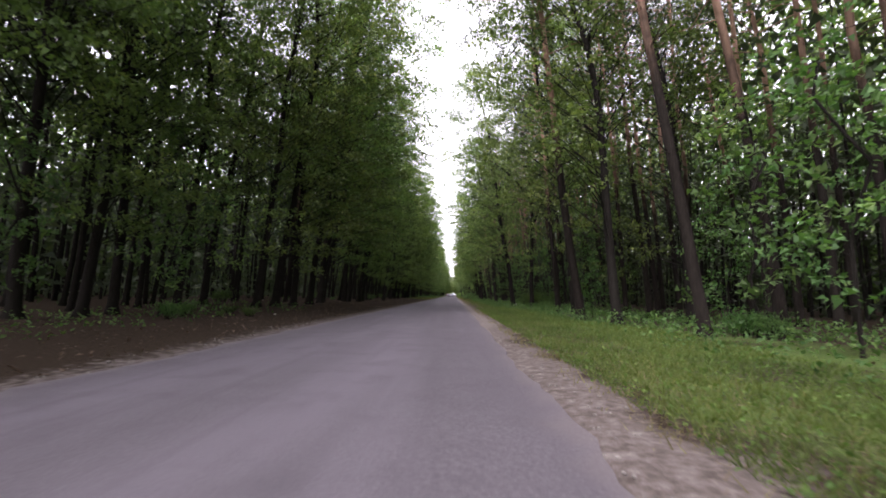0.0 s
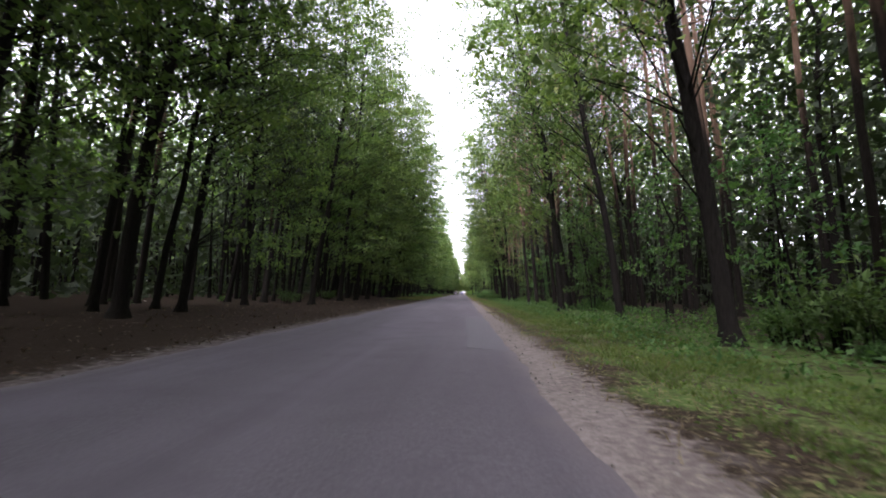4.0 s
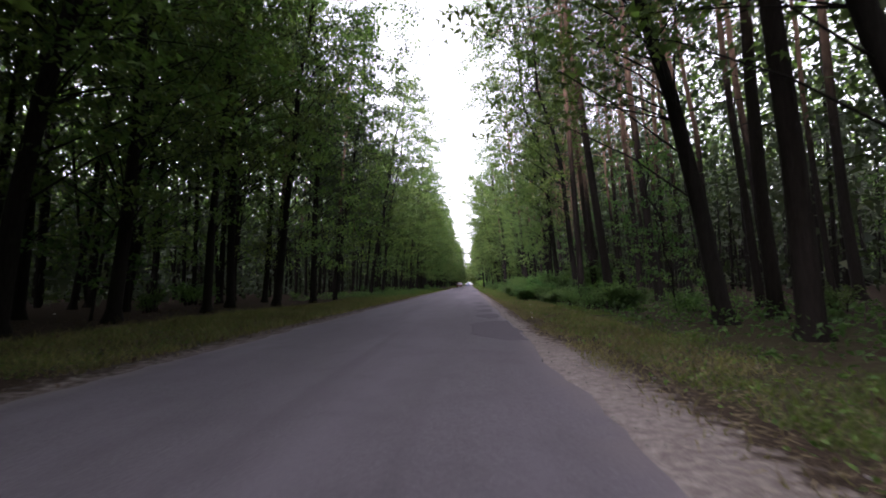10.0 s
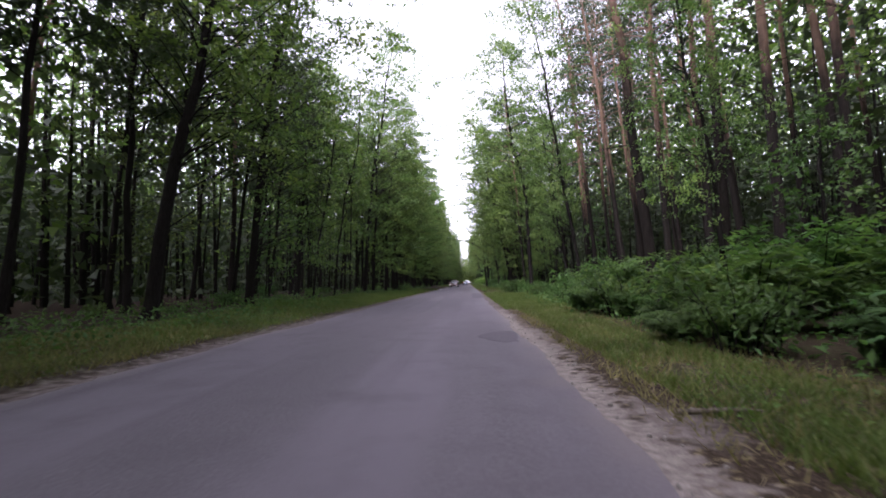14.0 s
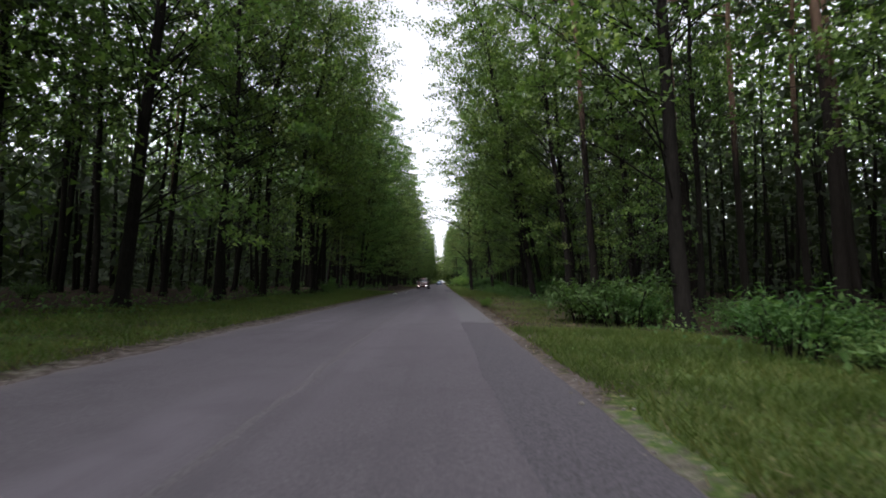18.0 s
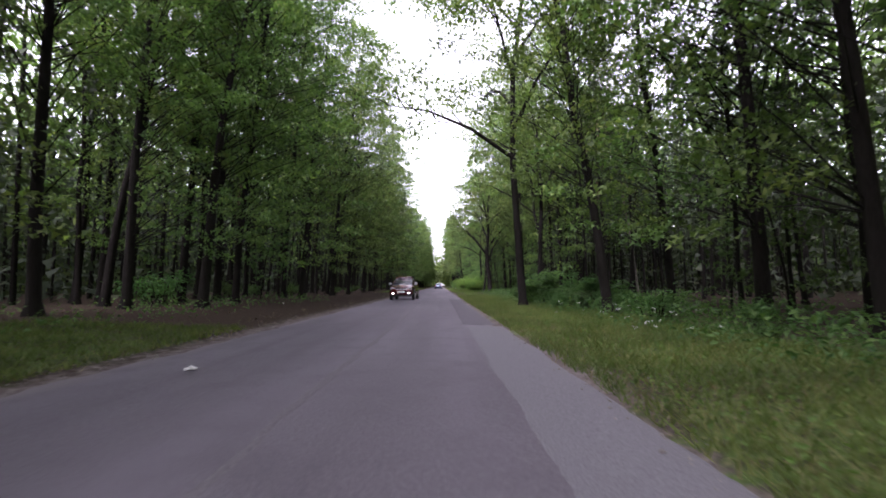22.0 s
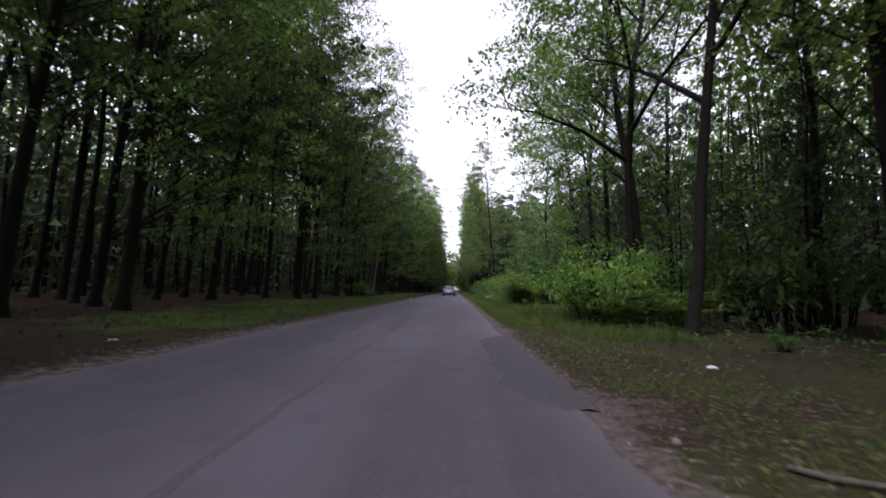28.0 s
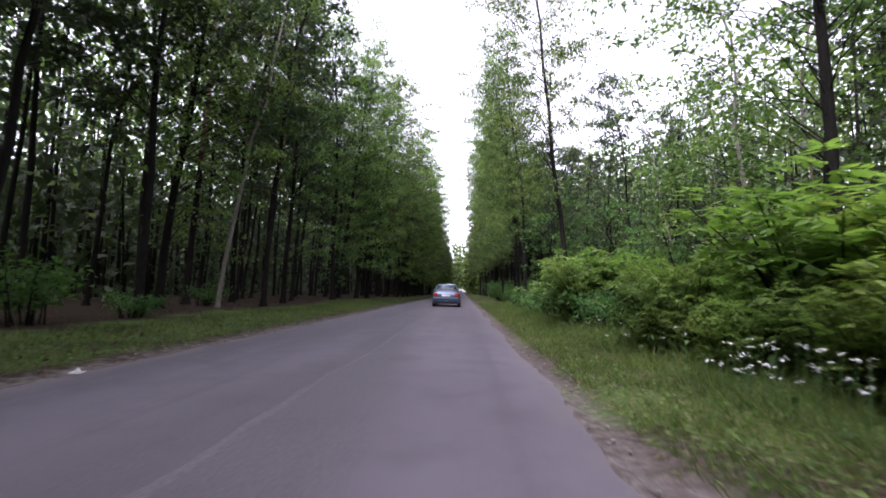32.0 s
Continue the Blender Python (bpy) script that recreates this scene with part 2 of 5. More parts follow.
col = mix(n, l, calc(n, l, "MULTIPLY", pale_band, calc(n, l, "ADD", 0.4, calc(n, l, "MULTIPLY", crumbs, 0.3))), col, ramp(n, l, grit, (0.3, (0.175, 0.15, 0.14)), (0.7, (0.29, 0.257, 0.24))))
col = mix(n, l, 1.0, col, ramp(n, l, n4, (0.3, (0.87, 0.86, 0.85)), (0.7, (1.1, 1.1, 1.1))), "MULTIPLY")
# meadow beyond the wood
out = step(n, l, calc(n, l, "ADD", calc(n, l, "ABSOLUTE", calc(n, l, "ADD", gx, 1.8)), wig), 53.0, 62.0)
col = mix(n, l, out, col, ramp(n, l, n1, (0.3, (0.05, 0.08, 0.025)), (0.7, (0.10, 0.13, 0.045))))
l.new(col, b.inputs["Base Color"])
bump(n, l, b, calc(n, l, "ADD", n2, n3), 0.3, 0.018)

M_ROAD, n, l, b = material("asphalt", 0.85, 0.35)
w = place(n)
r1 = noise_node(n, l, 0.7, 4.0, w, (1.0, 0.08, 1.0))
r2 = noise_node(n, l, 1.5, 5.0, w)
r3 = noise_node(n, l, 160.0, 3.0, w)
r4 = noise_node(n, l, 34.0, 3.0, w)
r5 = noise_node(n, l, 2.6, 3.0, w, (1.0, 0.035, 1.0))
r6 = noise_node(n, l, 0.16, 3.0, w)
stone = calc(n, l, "ADD", calc(n, l, "MULTIPLY", r3, 0.5), calc(n, l, "MULTIPLY", r4, 0.5))
col = ramp(n, l, stone, (0.34, (0.06, 0.0545, 0.06)), (0.5, (0.09, 0.082, 0.09)), (0.66, (0.132, 0.121, 0.131)))
col = mix(n, l, step(n, l, r1, 0.4, 0.72), col, (0.125, 0.113, 0.127))
col = mix(n, l, calc(n, l, "MULTIPLY", step(n, l, r2, 0.45, 0.75), 0.45), col, (0.062, 0.056, 0.062))
col = mix(n, l, calc(n, l, "MULTIPLY", step(n, l, r5, 0.52, 0.72), 0.4), col, (0.066, 0.059, 0.066))
col = mix(n, l, calc(n, l, "MULTIPLY", step(n, l, r6, 0.42, 0.62), 0.3), col, (0.07, 0.06, 0.07))
# sand blown over the edges
rs = n.new("ShaderNodeSeparateXYZ")
l.new(w, rs.inputs[0])
rim = calc(n, l, "ABSOLUTE", calc(n, l, "ADD", calc(n, l, "ADD", rs.outputs["X"], 1.775), calc(n, l, "MULTIPLY", calc(n, l, "SUBTRACT", r2, 0.5), 0.8)))
dust = calc(n, l, "MULTIPLY", step(n, l, rim, 2.3, 2.75), 0.55)
col = mix(n, l, dust, col, (0.15, 0.13, 0.125))
col = mix(n, l, 1.0, col, (1.0, 0.98, 1.02), "MULTIPLY")
older = calc(n, l, "MULTIPLY", calc(n, l, "SUBTRACT", 1.0, step(n, l, calc(n, l, "ADD", rs.outputs["X"], calc(n, l, "MULTIPLY", calc(n, l, "SUBTRACT", r1, 0.5), 0.5)), -1.66, -1.56)), step(n, l, rs.outputs["Y"], 123.0, 137.0))
col = mix(n, l, calc(n, l, "MULTIPLY", older, 0.08), col, (0.035, 0.03, 0.036))
l.new(col, b.inputs["Base Color"])
bump(n, l, b, r3, 0.5, 0.006)


def plain_material(name, dark, light, scale, rough=0.9, spec=0.2, strength=0.4, distance=0.01):
    m, n, l, b = material(name, rough, spec)
    f = noise_node(n, l, scale, 5.0, place(n))
    l.new(ramp(n, l, f, (0.3, dark), (0.7, light)), b.inputs["Base Color"])
    bump(n, l, b, f, strength, distance)
    return m


M_PATCH = plain_material("dark_asphalt_patch", (0.05, 0.046, 0.053), (0.106, 0.097, 0.11), 45.0, 0.9, 0.2, 0.2, 0.004)
M_PALE = plain_material("pale_asphalt", (0.088, 0.084, 0.092), (0.155, 0.147, 0.158), 60.0, 0.9, 0.2, 0.2, 0.004)
M_SEAM = plain_material("worn_asphalt_joint", (0.077, 0.07, 0.077), (0.13, 0.119, 0.128), 30.0)
M_STONE = plain_material("stone", (0.10, 0.09, 0.083), (0.27, 0.25, 0.23), 12.0)
M_PAPER = plain_material("white_litter", (0.55, 0.55, 0.53), (0.82, 0.82, 0.80), 9.0, 0.7)

# ======================= mesh helpers =======================


def mesh(name, verts, tris, mats, which=None, smooth=False):
    me = bpy.data.meshes.new(name)
    verts, tris = np.asarray(verts, np.float32), np.asarray(tris, np.int32)
    me.vertices.add(len(verts))
    me.vertices.foreach_set("co", verts.ravel())
    me.loops.add(3 * len(tris))
    me.loops.foreach_set("vertex_index", tris.ravel())
    me.polygons.add(len(tris))
    me.polygons.foreach_set("loop_start", np.arange(0, 3 * len(tris), 3, dtype=np.int32))
    me.polygons.foreach_set("loop_total", np.full(len(tris), 3, np.int32))
    for m in mats:
        me.materials.append(m)
    if which is not None:
        me.polygons.foreach_set("material_index", np.asarray(which, np.int32))
    me.polygons.foreach_set("use_smooth", np.full(len(tris), smooth, bool))
    me.update(calc_edges=True)
    return me


def join(parts):
    """One list of corners and one of triangles from several."""
    vs, ts, k = [], [], 0
    for v, t in parts:
        vs.append(v)
        ts.append(np.asarray(t) + k)
        k += len(v)
    return np.concatenate(vs), np.concatenate(ts)


def tube(points, radii, sides=7):
    """A round bar along points, open at its ends but for a tip."""
    p, r = np.asarray(points, float), np.asarray(radii, float)
    d = np.gradient(p, axis=0)
    d /= np.linalg.norm(d, axis=1)[:, None] + 1e-9
    ref = np.array([0.0, 1.0, 0.0]) if abs(d[0][1]) < 0.8 else np.array([1.0, 0.0, 0.0])
    u = np.cross(d, ref)
    u /= np.linalg.norm(u, axis=1)[:, None] + 1e-9
    v = np.cross(d, u)
    a = np.arange(sides) * 2 * np.pi / sides
    ring = p[:, None] + r[:, None, None] * (np.cos(a)[None, :, None] * u[:, None] + np.sin(a)[None, :, None] * v[:, None])
    tris = []
    for i in range(len(p) - 1):
        for j in range(sides):
            q = (j + 1) % sides
            tris += [(i * sides + j, i * sides + q, i * sides + sides + q), (i * sides + j, i * sides + sides + q, i * sides + sides + j)]
    return ring.reshape(-1, 3), np.array(tris)


def leaves(at, size, rng, flat=0.5, wide=0.55, droop=0.2, folded=True):
    """Pointed leaves at the given places, folded along the middle or flat."""
    k = len(at)
    size = size * rng.uniform(0.65, 1.35, k)
    yaw = rng.uniform(0, 2 * np.pi, k)
    tilt = rng.normal(-droop, 0.6 if folded else 0.8, k)
    d = np.stack([np.cos(yaw) * np.cos(tilt), np.sin(yaw) * np.cos(tilt), np.sin(tilt)], 1)
    up = np.stack([rng.normal(0, flat, k), rng.normal(0, flat, k), np.ones(k)], 1)
    s = np.cross(d, up)
    s /= np.linalg.norm(s, axis=1)[:, None]
    nrm = np.cross(s, d)
    sz = size[:, None]
    if not folded:
        v = np.stack([at + s * sz * wide * 0.5, at + d * sz + nrm * sz * 0.1, at - s * sz * wide * 0.5], 1).reshape(-1, 3)
        return v, np.arange(3 * k).reshape(-1, 3)
    mid = at + d * sz * 0.45
    v = np.stack([at, mid + s * sz * wide * 0.5 + nrm * sz * 0.10, at + d * sz - nrm * sz * 0.08, mid - s * sz * wide * 0.5 + nrm * sz * 0.10], 1).reshape(-1, 3)
    i = np.arange(k)[:, None] * 4
    t = np.concatenate([i + np.array([[0, 1, 2]]), i + np.array([[0, 2, 3]])], 1).reshape(-1, 3)
    return v, t


def ball(k, rng, r):
    p = rng.normal(0, 1, (k, 3))
    p /= np.linalg.norm(p, axis=1)[:, None]
    return p * (rng.uniform(0.25, 1.0, k) ** 0.5)[:, None] * r


# ======================= trees =======================


def trunk_line(rng, height, bend, lean=0.0):
    k = 9
    z = np.linspace(0, height, k)
    side = np.cumsum(rng.normal(0, bend, (k, 2)), axis=0) * (z / height)[:, None]
    return np.column_stack([side[:, 0] + lean * z, side[:, 1], z])


def flare(k, r, top):
    s = np.linspace(0, 1, k)
    rad = r * (1 - s) + top * s
    rad[0] *= 1.55
    rad[1] *= 1.03
    return rad


def limb(base, end, sag, r0, sides=4):
    """A bough that leaves its trunk rising and levels out at its end."""
    s = np.linspace(0, 1, 4)[:, None]
    pts = base + (end - base) * s + np.array([0, 0, 1.0]) * sag * np.sin(np.pi * s)
    return tube(pts, [r0, r0 * 0.7, r0 * 0.45, 0.008], sides), pts


def on_trunk(line, z):
    return np.array([np.interp(z, line[:, 2], line[:, k]) for k in range(3)])


def broadleaf(seed, height=22.0, first=4.5, spread=4.6, clumps=80, per=96, size=0.2, radius=0.2, light=0.0, bend=0.34, low=0.0, lift=0.0):
    """Trunk with limbs, and a crown of flat leafy sprays in layers round the limbs' ends.
    light: how much further the crown reaches along its own +x, towards the road; low: how far sprays hang there;
    lift: the height below which the shaded sides are bare."""
    rng = np.random.default_rng(seed)
    line = trunk_line(rng, height * 0.94, bend)
    line = np.insert(line, 1, line[0] * 0.85 + line[1] * 0.15, axis=0)
    wood = [tube(line, flare(len(line), radius, 0.035), 8)]
    leaf = []
    for c in range(clumps):
        s = (c + 0.5) / clumps
        z = first + (height - first) * s ** 0.95
        # widest at a third of the crown, closing to a rounded top
        prof = spread * (0.45 + 0.75 * np.sin(np.pi * min(1.0, 0.22 + 0.62 * s))) * min(1.0, 0.3 + (1 - s) * 3.0)
        a = c * 2.4 + rng.uniform(-0.6, 0.6)
        a -= 1.7 * light * np.sin(a)
        out = np.cos(a)
        reach = prof * rng.uniform(0.3, 1.0) ** 0.7 * (1 + light * out)
        if out > 0.1 and s < 0.4:
            z -= low * (0.4 - s) * 2.2 * out
        if out < 0.35 and z < lift:
            z = lift + (height - lift) * rng.uniform(0, 0.7)
        zt = max(first * 0.5, z - reach * rng.uniform(0.35, 0.9))
        base = on_trunk(line, min(zt, line[-1][2]))
        end = np.array([base[0] + np.cos(a) * reach, base[1] + np.sin(a) * reach, z + rng.uniform(-0.5, 0.5)])
        rb = radius * 0.1 * (1 - 0.6 * s) + 0.008
        tb, pts = limb(base, end, rng.uniform(0.1, 0.5), rb, 3)
        wood.append(tb)
        rr = rng.uniform(0.55, 0.95) * (spread / 4.4) ** 0.5
        # three flat sprays at and before the bough's end
        for q, (share, back) in enumerate(((0.5, 0.0), (0.3, 0.3), (0.2, 0.58))):
            k = int(per * share)
            mid = end * (1 - back) + base * back + rng.normal(0, 0.25, 3) + np.array([0, 0, 0.25 * q])
            u = rng.uniform(0, 2 * np.pi, k)
            rad = rr * (1.0 - 0.25 * q) * np.sqrt(rng.uniform(0, 1, k)) * (1 + 0.3 * np.sin(3 * u + seed + c))
            at = mid + np.stack([rad * np.cos(u), rad * np.sin(u), rng.normal(0, 0.11, k) - 0.22 * rad ** 2 / rr], 1)
            leaf.append(leaves(at, size, rng, 0.45, 0.8, 0.25, False))
    return join(wood), join(leaf)


def pine(seed, height=23.0, bare=0.55, radius=0.18, tufts=44, per=60, wide=3.2):
    """A straight bare stem with dead stubs, and level boughs that end in needle tufts."""
    rng = np.random.default_rng(seed)
    line = trunk_line(rng, height, 0.16)
    line = np.insert(line, 1, line[0] * 0.9 + line[1] * 0.1, axis=0)
    wood = [tube(line, flare(len(line), radius, 0.035), 8)]
    leaf = []
    for c in range(tufts):
        s = (c + 0.5) / tufts
        z = height * (bare + (1.0 - bare) * s)
        reach = rng.uniform(0.45, 1.0) * (wide * (1 - s) ** 0.55 + 0.5)
        a = c * 2.4 + rng.uniform(-0.5, 0.5)
        base = on_trunk(line, z)
        end = base + np.array([np.cos(a) * reach, np.sin(a) * reach, rng.uniform(-0.2, 0.9)])
        tb, pts = limb(base, end, 0.15, 0.045, 3)
        wood.append(tb)
        for share, back in ((0.6, 0.0), (0.4, 0.38)):
            k = int(per * share)
            at = end * (1 - back) + base * back + ball(k, rng, 1.0) * np.array([0.72, 0.72, 0.34])
            leaf.append(leaves(at, 0.26, rng, 0.9, 0.26, -0.3, False))
    for c in range(12):
        z = height * rng.uniform(0.2, bare)
        a = rng.uniform(0, 6.28)
        base = on_trunk(line, z)
        end = base + np.array([np.cos(a), np.sin(a), rng.uniform(-0.2, 0.25)]) * rng.uniform(0.5, 1.8)
        wood.append(tube([base, end], [0.022, 0.005], 3))
    return join(wood), join(leaf)


def oak_open(seed, height=19.0, radius=0.24, limbs=7, per=120, size=0.2, split=0.32):
    """An old tree that divides into a few long rising boughs, each with branches and leaves at their ends."""
    rng = np.random.default_rng(seed)
    line = trunk_line(rng, height * 0.8, 0.3)
    line = np.insert(line, 1, line[0] * 0.85 + line[1] * 0.15, axis=0)
    wood = [tube(line, flare(len(line), radius, 0.06), 9)]
    leaf = []
    for c in range(limbs):
        z0 = height * (split + 0.45 * c / limbs)
        a = c * 2.4 + rng.uniform(-0.3, 0.3)
        base = on_trunk(line, z0)
        long = rng.uniform(4.0, 6.0) * (1 - 0.4 * c / limbs)
        end = base + np.array([np.cos(a) * long, np.sin(a) * long, rng.uniform(2.0, 4.5)])
        tb, pts = limb(base, end, rng.uniform(0.3, 1.0), radius * (0.5 - 0.25 * c / limbs), 6)
        wood.append(tb)
        for q in range(6):
            b0 = pts[1] + (pts[3] - pts[1]) * (q + 0.5) / 6
            g = a + rng.uniform(-1.4, 1.4)
            e = b0 + np.array([np.cos(g), np.sin(g), rng.uniform(0.0, 0.9)]) * rng.uniform(1.0, 2.4)
            wood.append(limb(b0, e, 0.15, 0.035, 3)[0])
            for _ in range(2):
                mid = e + rng.normal(0, 0.45, 3)
                k = per // 2
                u = rng.uniform(0, 2 * np.pi, k)
                rad = 0.95 * np.sqrt(rng.uniform(0, 1, k))
                at = mid + np.stack([rad * np.cos(u), rad * np.sin(u), rng.normal(0, 0.16, k) - 0.2 * rad ** 2], 1)
                leaf.append(leaves(at, size, rng, 0.5, 0.75, 0.25, False))
    return join(wood), join(leaf)


def bush(seed, r=1.2, h=1.6, k=900, size=0.2, stems=18):
    """Arching shoots of unequal length with leaves along both sides, thicker towards their ends."""
    rng = np.random.default_rng(seed)
    wood, leaf = [], []
    for c in range(stems):
        a = c * 2.4 + rng.uniform(-0.4, 0.4)
        out = np.array([np.cos(a), np.sin(a), 0.0])
        length, fall = rng.uniform(0.5, 1.0), rng.uniform(0.15, 0.95)
        s = np.linspace(0, 1, 5)[:, None]
        foot = out * rng.uniform(0.0, 0.35) * r
        pts = foot + out * r * 0.85 * fall * length * s ** 1.3 + np.array([0, 0, h * length * rng.uniform(0.8, 1.1)]) * (s ** 0.8 - 0.28 * fall * s ** 2) + rng.normal(0, 0.03, (5, 3)) * s
        pts[0, 2] = -0.05
        wood.append(tube(pts, [0.018, 0.014, 0.011, 0.007, 0.003], 3))
        m = int(k / stems * length * 1.3)
        t = rng.uniform(0.18, 1.0, m) ** 0.75
        at = np.stack([np.interp(t, s[:, 0], pts[:, q]) for q in range(3)], 1)
        at += rng.normal(0, 1, (m, 3)) * np.array([0.17, 0.17, 0.10]) * (r / 1.2)
        at[:, 2] = np.abs(at[:, 2]) + 0.02
        leaf.append(leaves(at, size, rng, 0.35, 0.45, 0.25))
    return join(wood), join(leaf)


def feathery(seed, r=1.5, h=2.6, stems=15, fronds=11):
    """A shrub of upright shoots set with long fronds of paired leaflets."""
    rng = np.random.default_rng(seed)
    wood, at, yaw = [], [], []
    leaf = []
    for c in range(stems):
        a = c * 2.4 + rng.uniform(-0.4, 0.4)
        out = np.array([np.cos(a), np.sin(a), 0.0])
        length = rng.uniform(0.5, 1.0)
        s = np.linspace(0, 1, 5)[:, None]
        reach = rng.uniform(0.2, 1.0) * r
        pts = out * (0.1 + reach * s ** 1.2) + np.array([0, 0, h * length]) * (s - 0.12 * s ** 2) + rng.normal(0, 0.05, (5, 3)) * s
        pts[0, 2] = -0.05
        wood.append(tube(pts, [0.02, 0.016, 0.012, 0.008, 0.004], 4))
        for f in range(fronds):
            t = 0.22 + 0.78 * (f + rng.uniform(0, 1)) / fronds
            base = np.array([np.interp(t, s[:, 0], pts[:, q]) for q in range(3)])
            g = f * 2.4 + rng.uniform(-0.5, 0.5)
            d = np.array([np.cos(g), np.sin(g), 0.0])
            long, rise = rng.uniform(0.3, 0.6), rng.uniform(0.2, 1.3)
            u = np.linspace(0.1, 1, 9)[:, None]
            mid = base + d * long * u + np.array([0, 0, 1.0]) * long * (rise * u - (0.35 + 0.5 * rise) * u * u)
            side = np.array([-d[1], d[0], 0.0])
            for w in (-1.0, 1.0):
                size = rng.uniform(0.13, 0.19, 9)[:, None] * (1.1 - 0.4 * u)
                tip = mid + side * w * size + d * size * 0.35 + np.array([0, 0, 1.0]) * size * rng.uniform(-0.7, 0.4, (9, 1))
                k = mid + (tip - mid) * 0.5
                q = np.cross(tip - mid, (0.0, 0.0, 1.0)) * 0.24
                v = np.stack([mid, k + q, tip, k - q], 1).reshape(-1, 3)
                i = np.arange(9)[:, None] * 4
                leaf.append((v, np.concatenate([i + np.array([[0, 1, 2]]), i + np.array([[0, 2, 3]])], 1).reshape(-1, 3)))
    return join(wood), join(leaf)


def kind_of(name, label, category, group, made, bark, leaf):
    """The first tree of a kind, which the others copy; it stands out of sight until it is placed."""
    (wv, wt), (lv, lt) = made
    top = new(name)
    tagged(top, label, category, group)
    trunk = new("trunk", mesh("trunk", wv, wt, [bark], smooth=True))
    crown = new("crown", mesh("crown", lv, lt, [leaf]))
    trunk.parent = crown.parent = top
    return top


class Stock:
    """Trees of one look: the first call places the model, later calls copy it."""

    def __init__(self, *models):
        self.models, self.used = list(models), set()

    def put(self, x, y, z=0.0, turn=0.0, size=1.0, tilt=0.0, which=0, fat=1.0):
        ob = self.models[which % len(self.models)]
        m = pose(x, y, z, 0, tilt, 0) @ pose(0, 0, 0, 0, 0, turn) @ Matrix.Diagonal((fat * size, fat * size, size, 1))
        if which % len(self.models) not in self.used:
            self.used.add(which % len(self.models))
            ob.matrix_basis = m
            return ob
        made = copy_thing(ob, Matrix())
        made.matrix_basis = m
        return made


OAKS = Stock(*[kind_of("broadleaf_tree", "tall broadleaved tree with bark darkened for shade and dense green crown", "tree", "trees along the road",
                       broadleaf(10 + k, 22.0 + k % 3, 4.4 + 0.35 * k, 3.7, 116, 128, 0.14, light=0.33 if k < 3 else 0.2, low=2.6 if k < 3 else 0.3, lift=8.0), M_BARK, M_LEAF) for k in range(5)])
# broadleaved crowns in the needle colour, which paints in the wood's shade
BACK_OAKS = Stock(*[kind_of("forest_tree", "slender tree deeper in the wood, bark and crown coloured dark for shade", "tree", "trees behind the first row",
                            broadleaf(20 + k, 20.5, 6.5 + k, 3.3, 46, 90, 0.23, 0.15, lift=8.0), M_BARK, M_NEEDLE_AND_SHADED) for k in range(3)])
BARE = Stock(*[kind_of("tall_tree", "tall broadleaved tree with bare lower trunk and open crown", "tree", "tall trees beside the road",
                       oak_open(130 + k, 20.0, 0.2, 8, 150, 0.17), M_BARK, M_LEAF) for k in range(2)])
FORKED = Stock(kind_of("old_oak", "old oak whose thick trunk, darkened for shade, divides into rising boughs", "tree", "tall trees beside the road",
                       oak_open(140, 19.0, 0.36, 9, 170, 0.17, split=0.2), M_BARK, M_LEAF))
AIRY = Stock(*[kind_of("thin_tree", "slender tree with grey bark and thin airy crown", "tree", "thin trees in the opening",
                       broadleaf(90 + k, 17.0, 5.5, 2.4, 34, 44, 0.17, 0.09), M_BIRCH if k == 2 else M_BARK, M_LEAF) for k in range(3)])
SNAGS = Stock(kind_of("dead_tree", "pale dying tree with bare grey stem and few leaves", "tree", "thin trees in the opening",
                      broadleaf(96, 13.0, 5.0, 1.6, 14, 16, 0.17, 0.12), M_BIRCH, M_LEAF))
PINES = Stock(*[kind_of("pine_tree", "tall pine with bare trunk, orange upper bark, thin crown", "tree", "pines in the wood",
                        pine(30 + k, 23.0, 0.46 + 0.05 * k), M_PINE, M_NEEDLE_AND_SHADED) for k in range(4)])
SAPLINGS = Stock(*[kind_of("young_tree", "slender young tree with green leaves", "tree", "young trees at the wood's edge",
                           broadleaf(50 + k, 7.0, 1.4, 1.9, 24, 50, 0.17, 0.05), M_BARK, M_HERB) for k in range(3)])
BUSHES = Stock(*[kind_of("bush", "leafy green bush on the grassy verge", "bush", "bushes on the verge",
                         bush(70 + k, 1.2, 1.5, 1000, 0.13, 22), M_BARK, M_HERB) for k in range(3)])
BRIGHT = Stock(*[kind_of("bright_bush", "light yellow-green leafy bush on the verge", "bush", "light bushes on the verge",
                         bush(80 + k, 1.2, 1.5, 2400, 0.1, 26), M_BARK, M_YOUNG) for k in range(3)])

# repairs in the road: left, right, from, to, dark 0 or pale 1
DARK_PATCHES = [
    (0.1, 0.80, 42.3, 52.4, 1), (-0.08, 0.82, 95.0, 99.2, 0), (0.05, 0.68, 100.2, 102.2, 0), (0.0, 0.65, 103.2, 104.9, 0), (0.05, 0.72, 106.6, 108.2, 0), (-0.15, 0.50, 110.2, 111.6, 0),
    (0.0, 0.75, 125.2, 126.9, 0), (0.2, 0.95, 146.7, 158.4, 0), (0.2, 1.02, 158.6, 193.1, 1), (0.15, 0.90, 193.3, 213.5, 0), (0.5, 0.95, 213.7, 236.0, 1), (0.3, 0.98, 239.0, 245.3, 0),
]
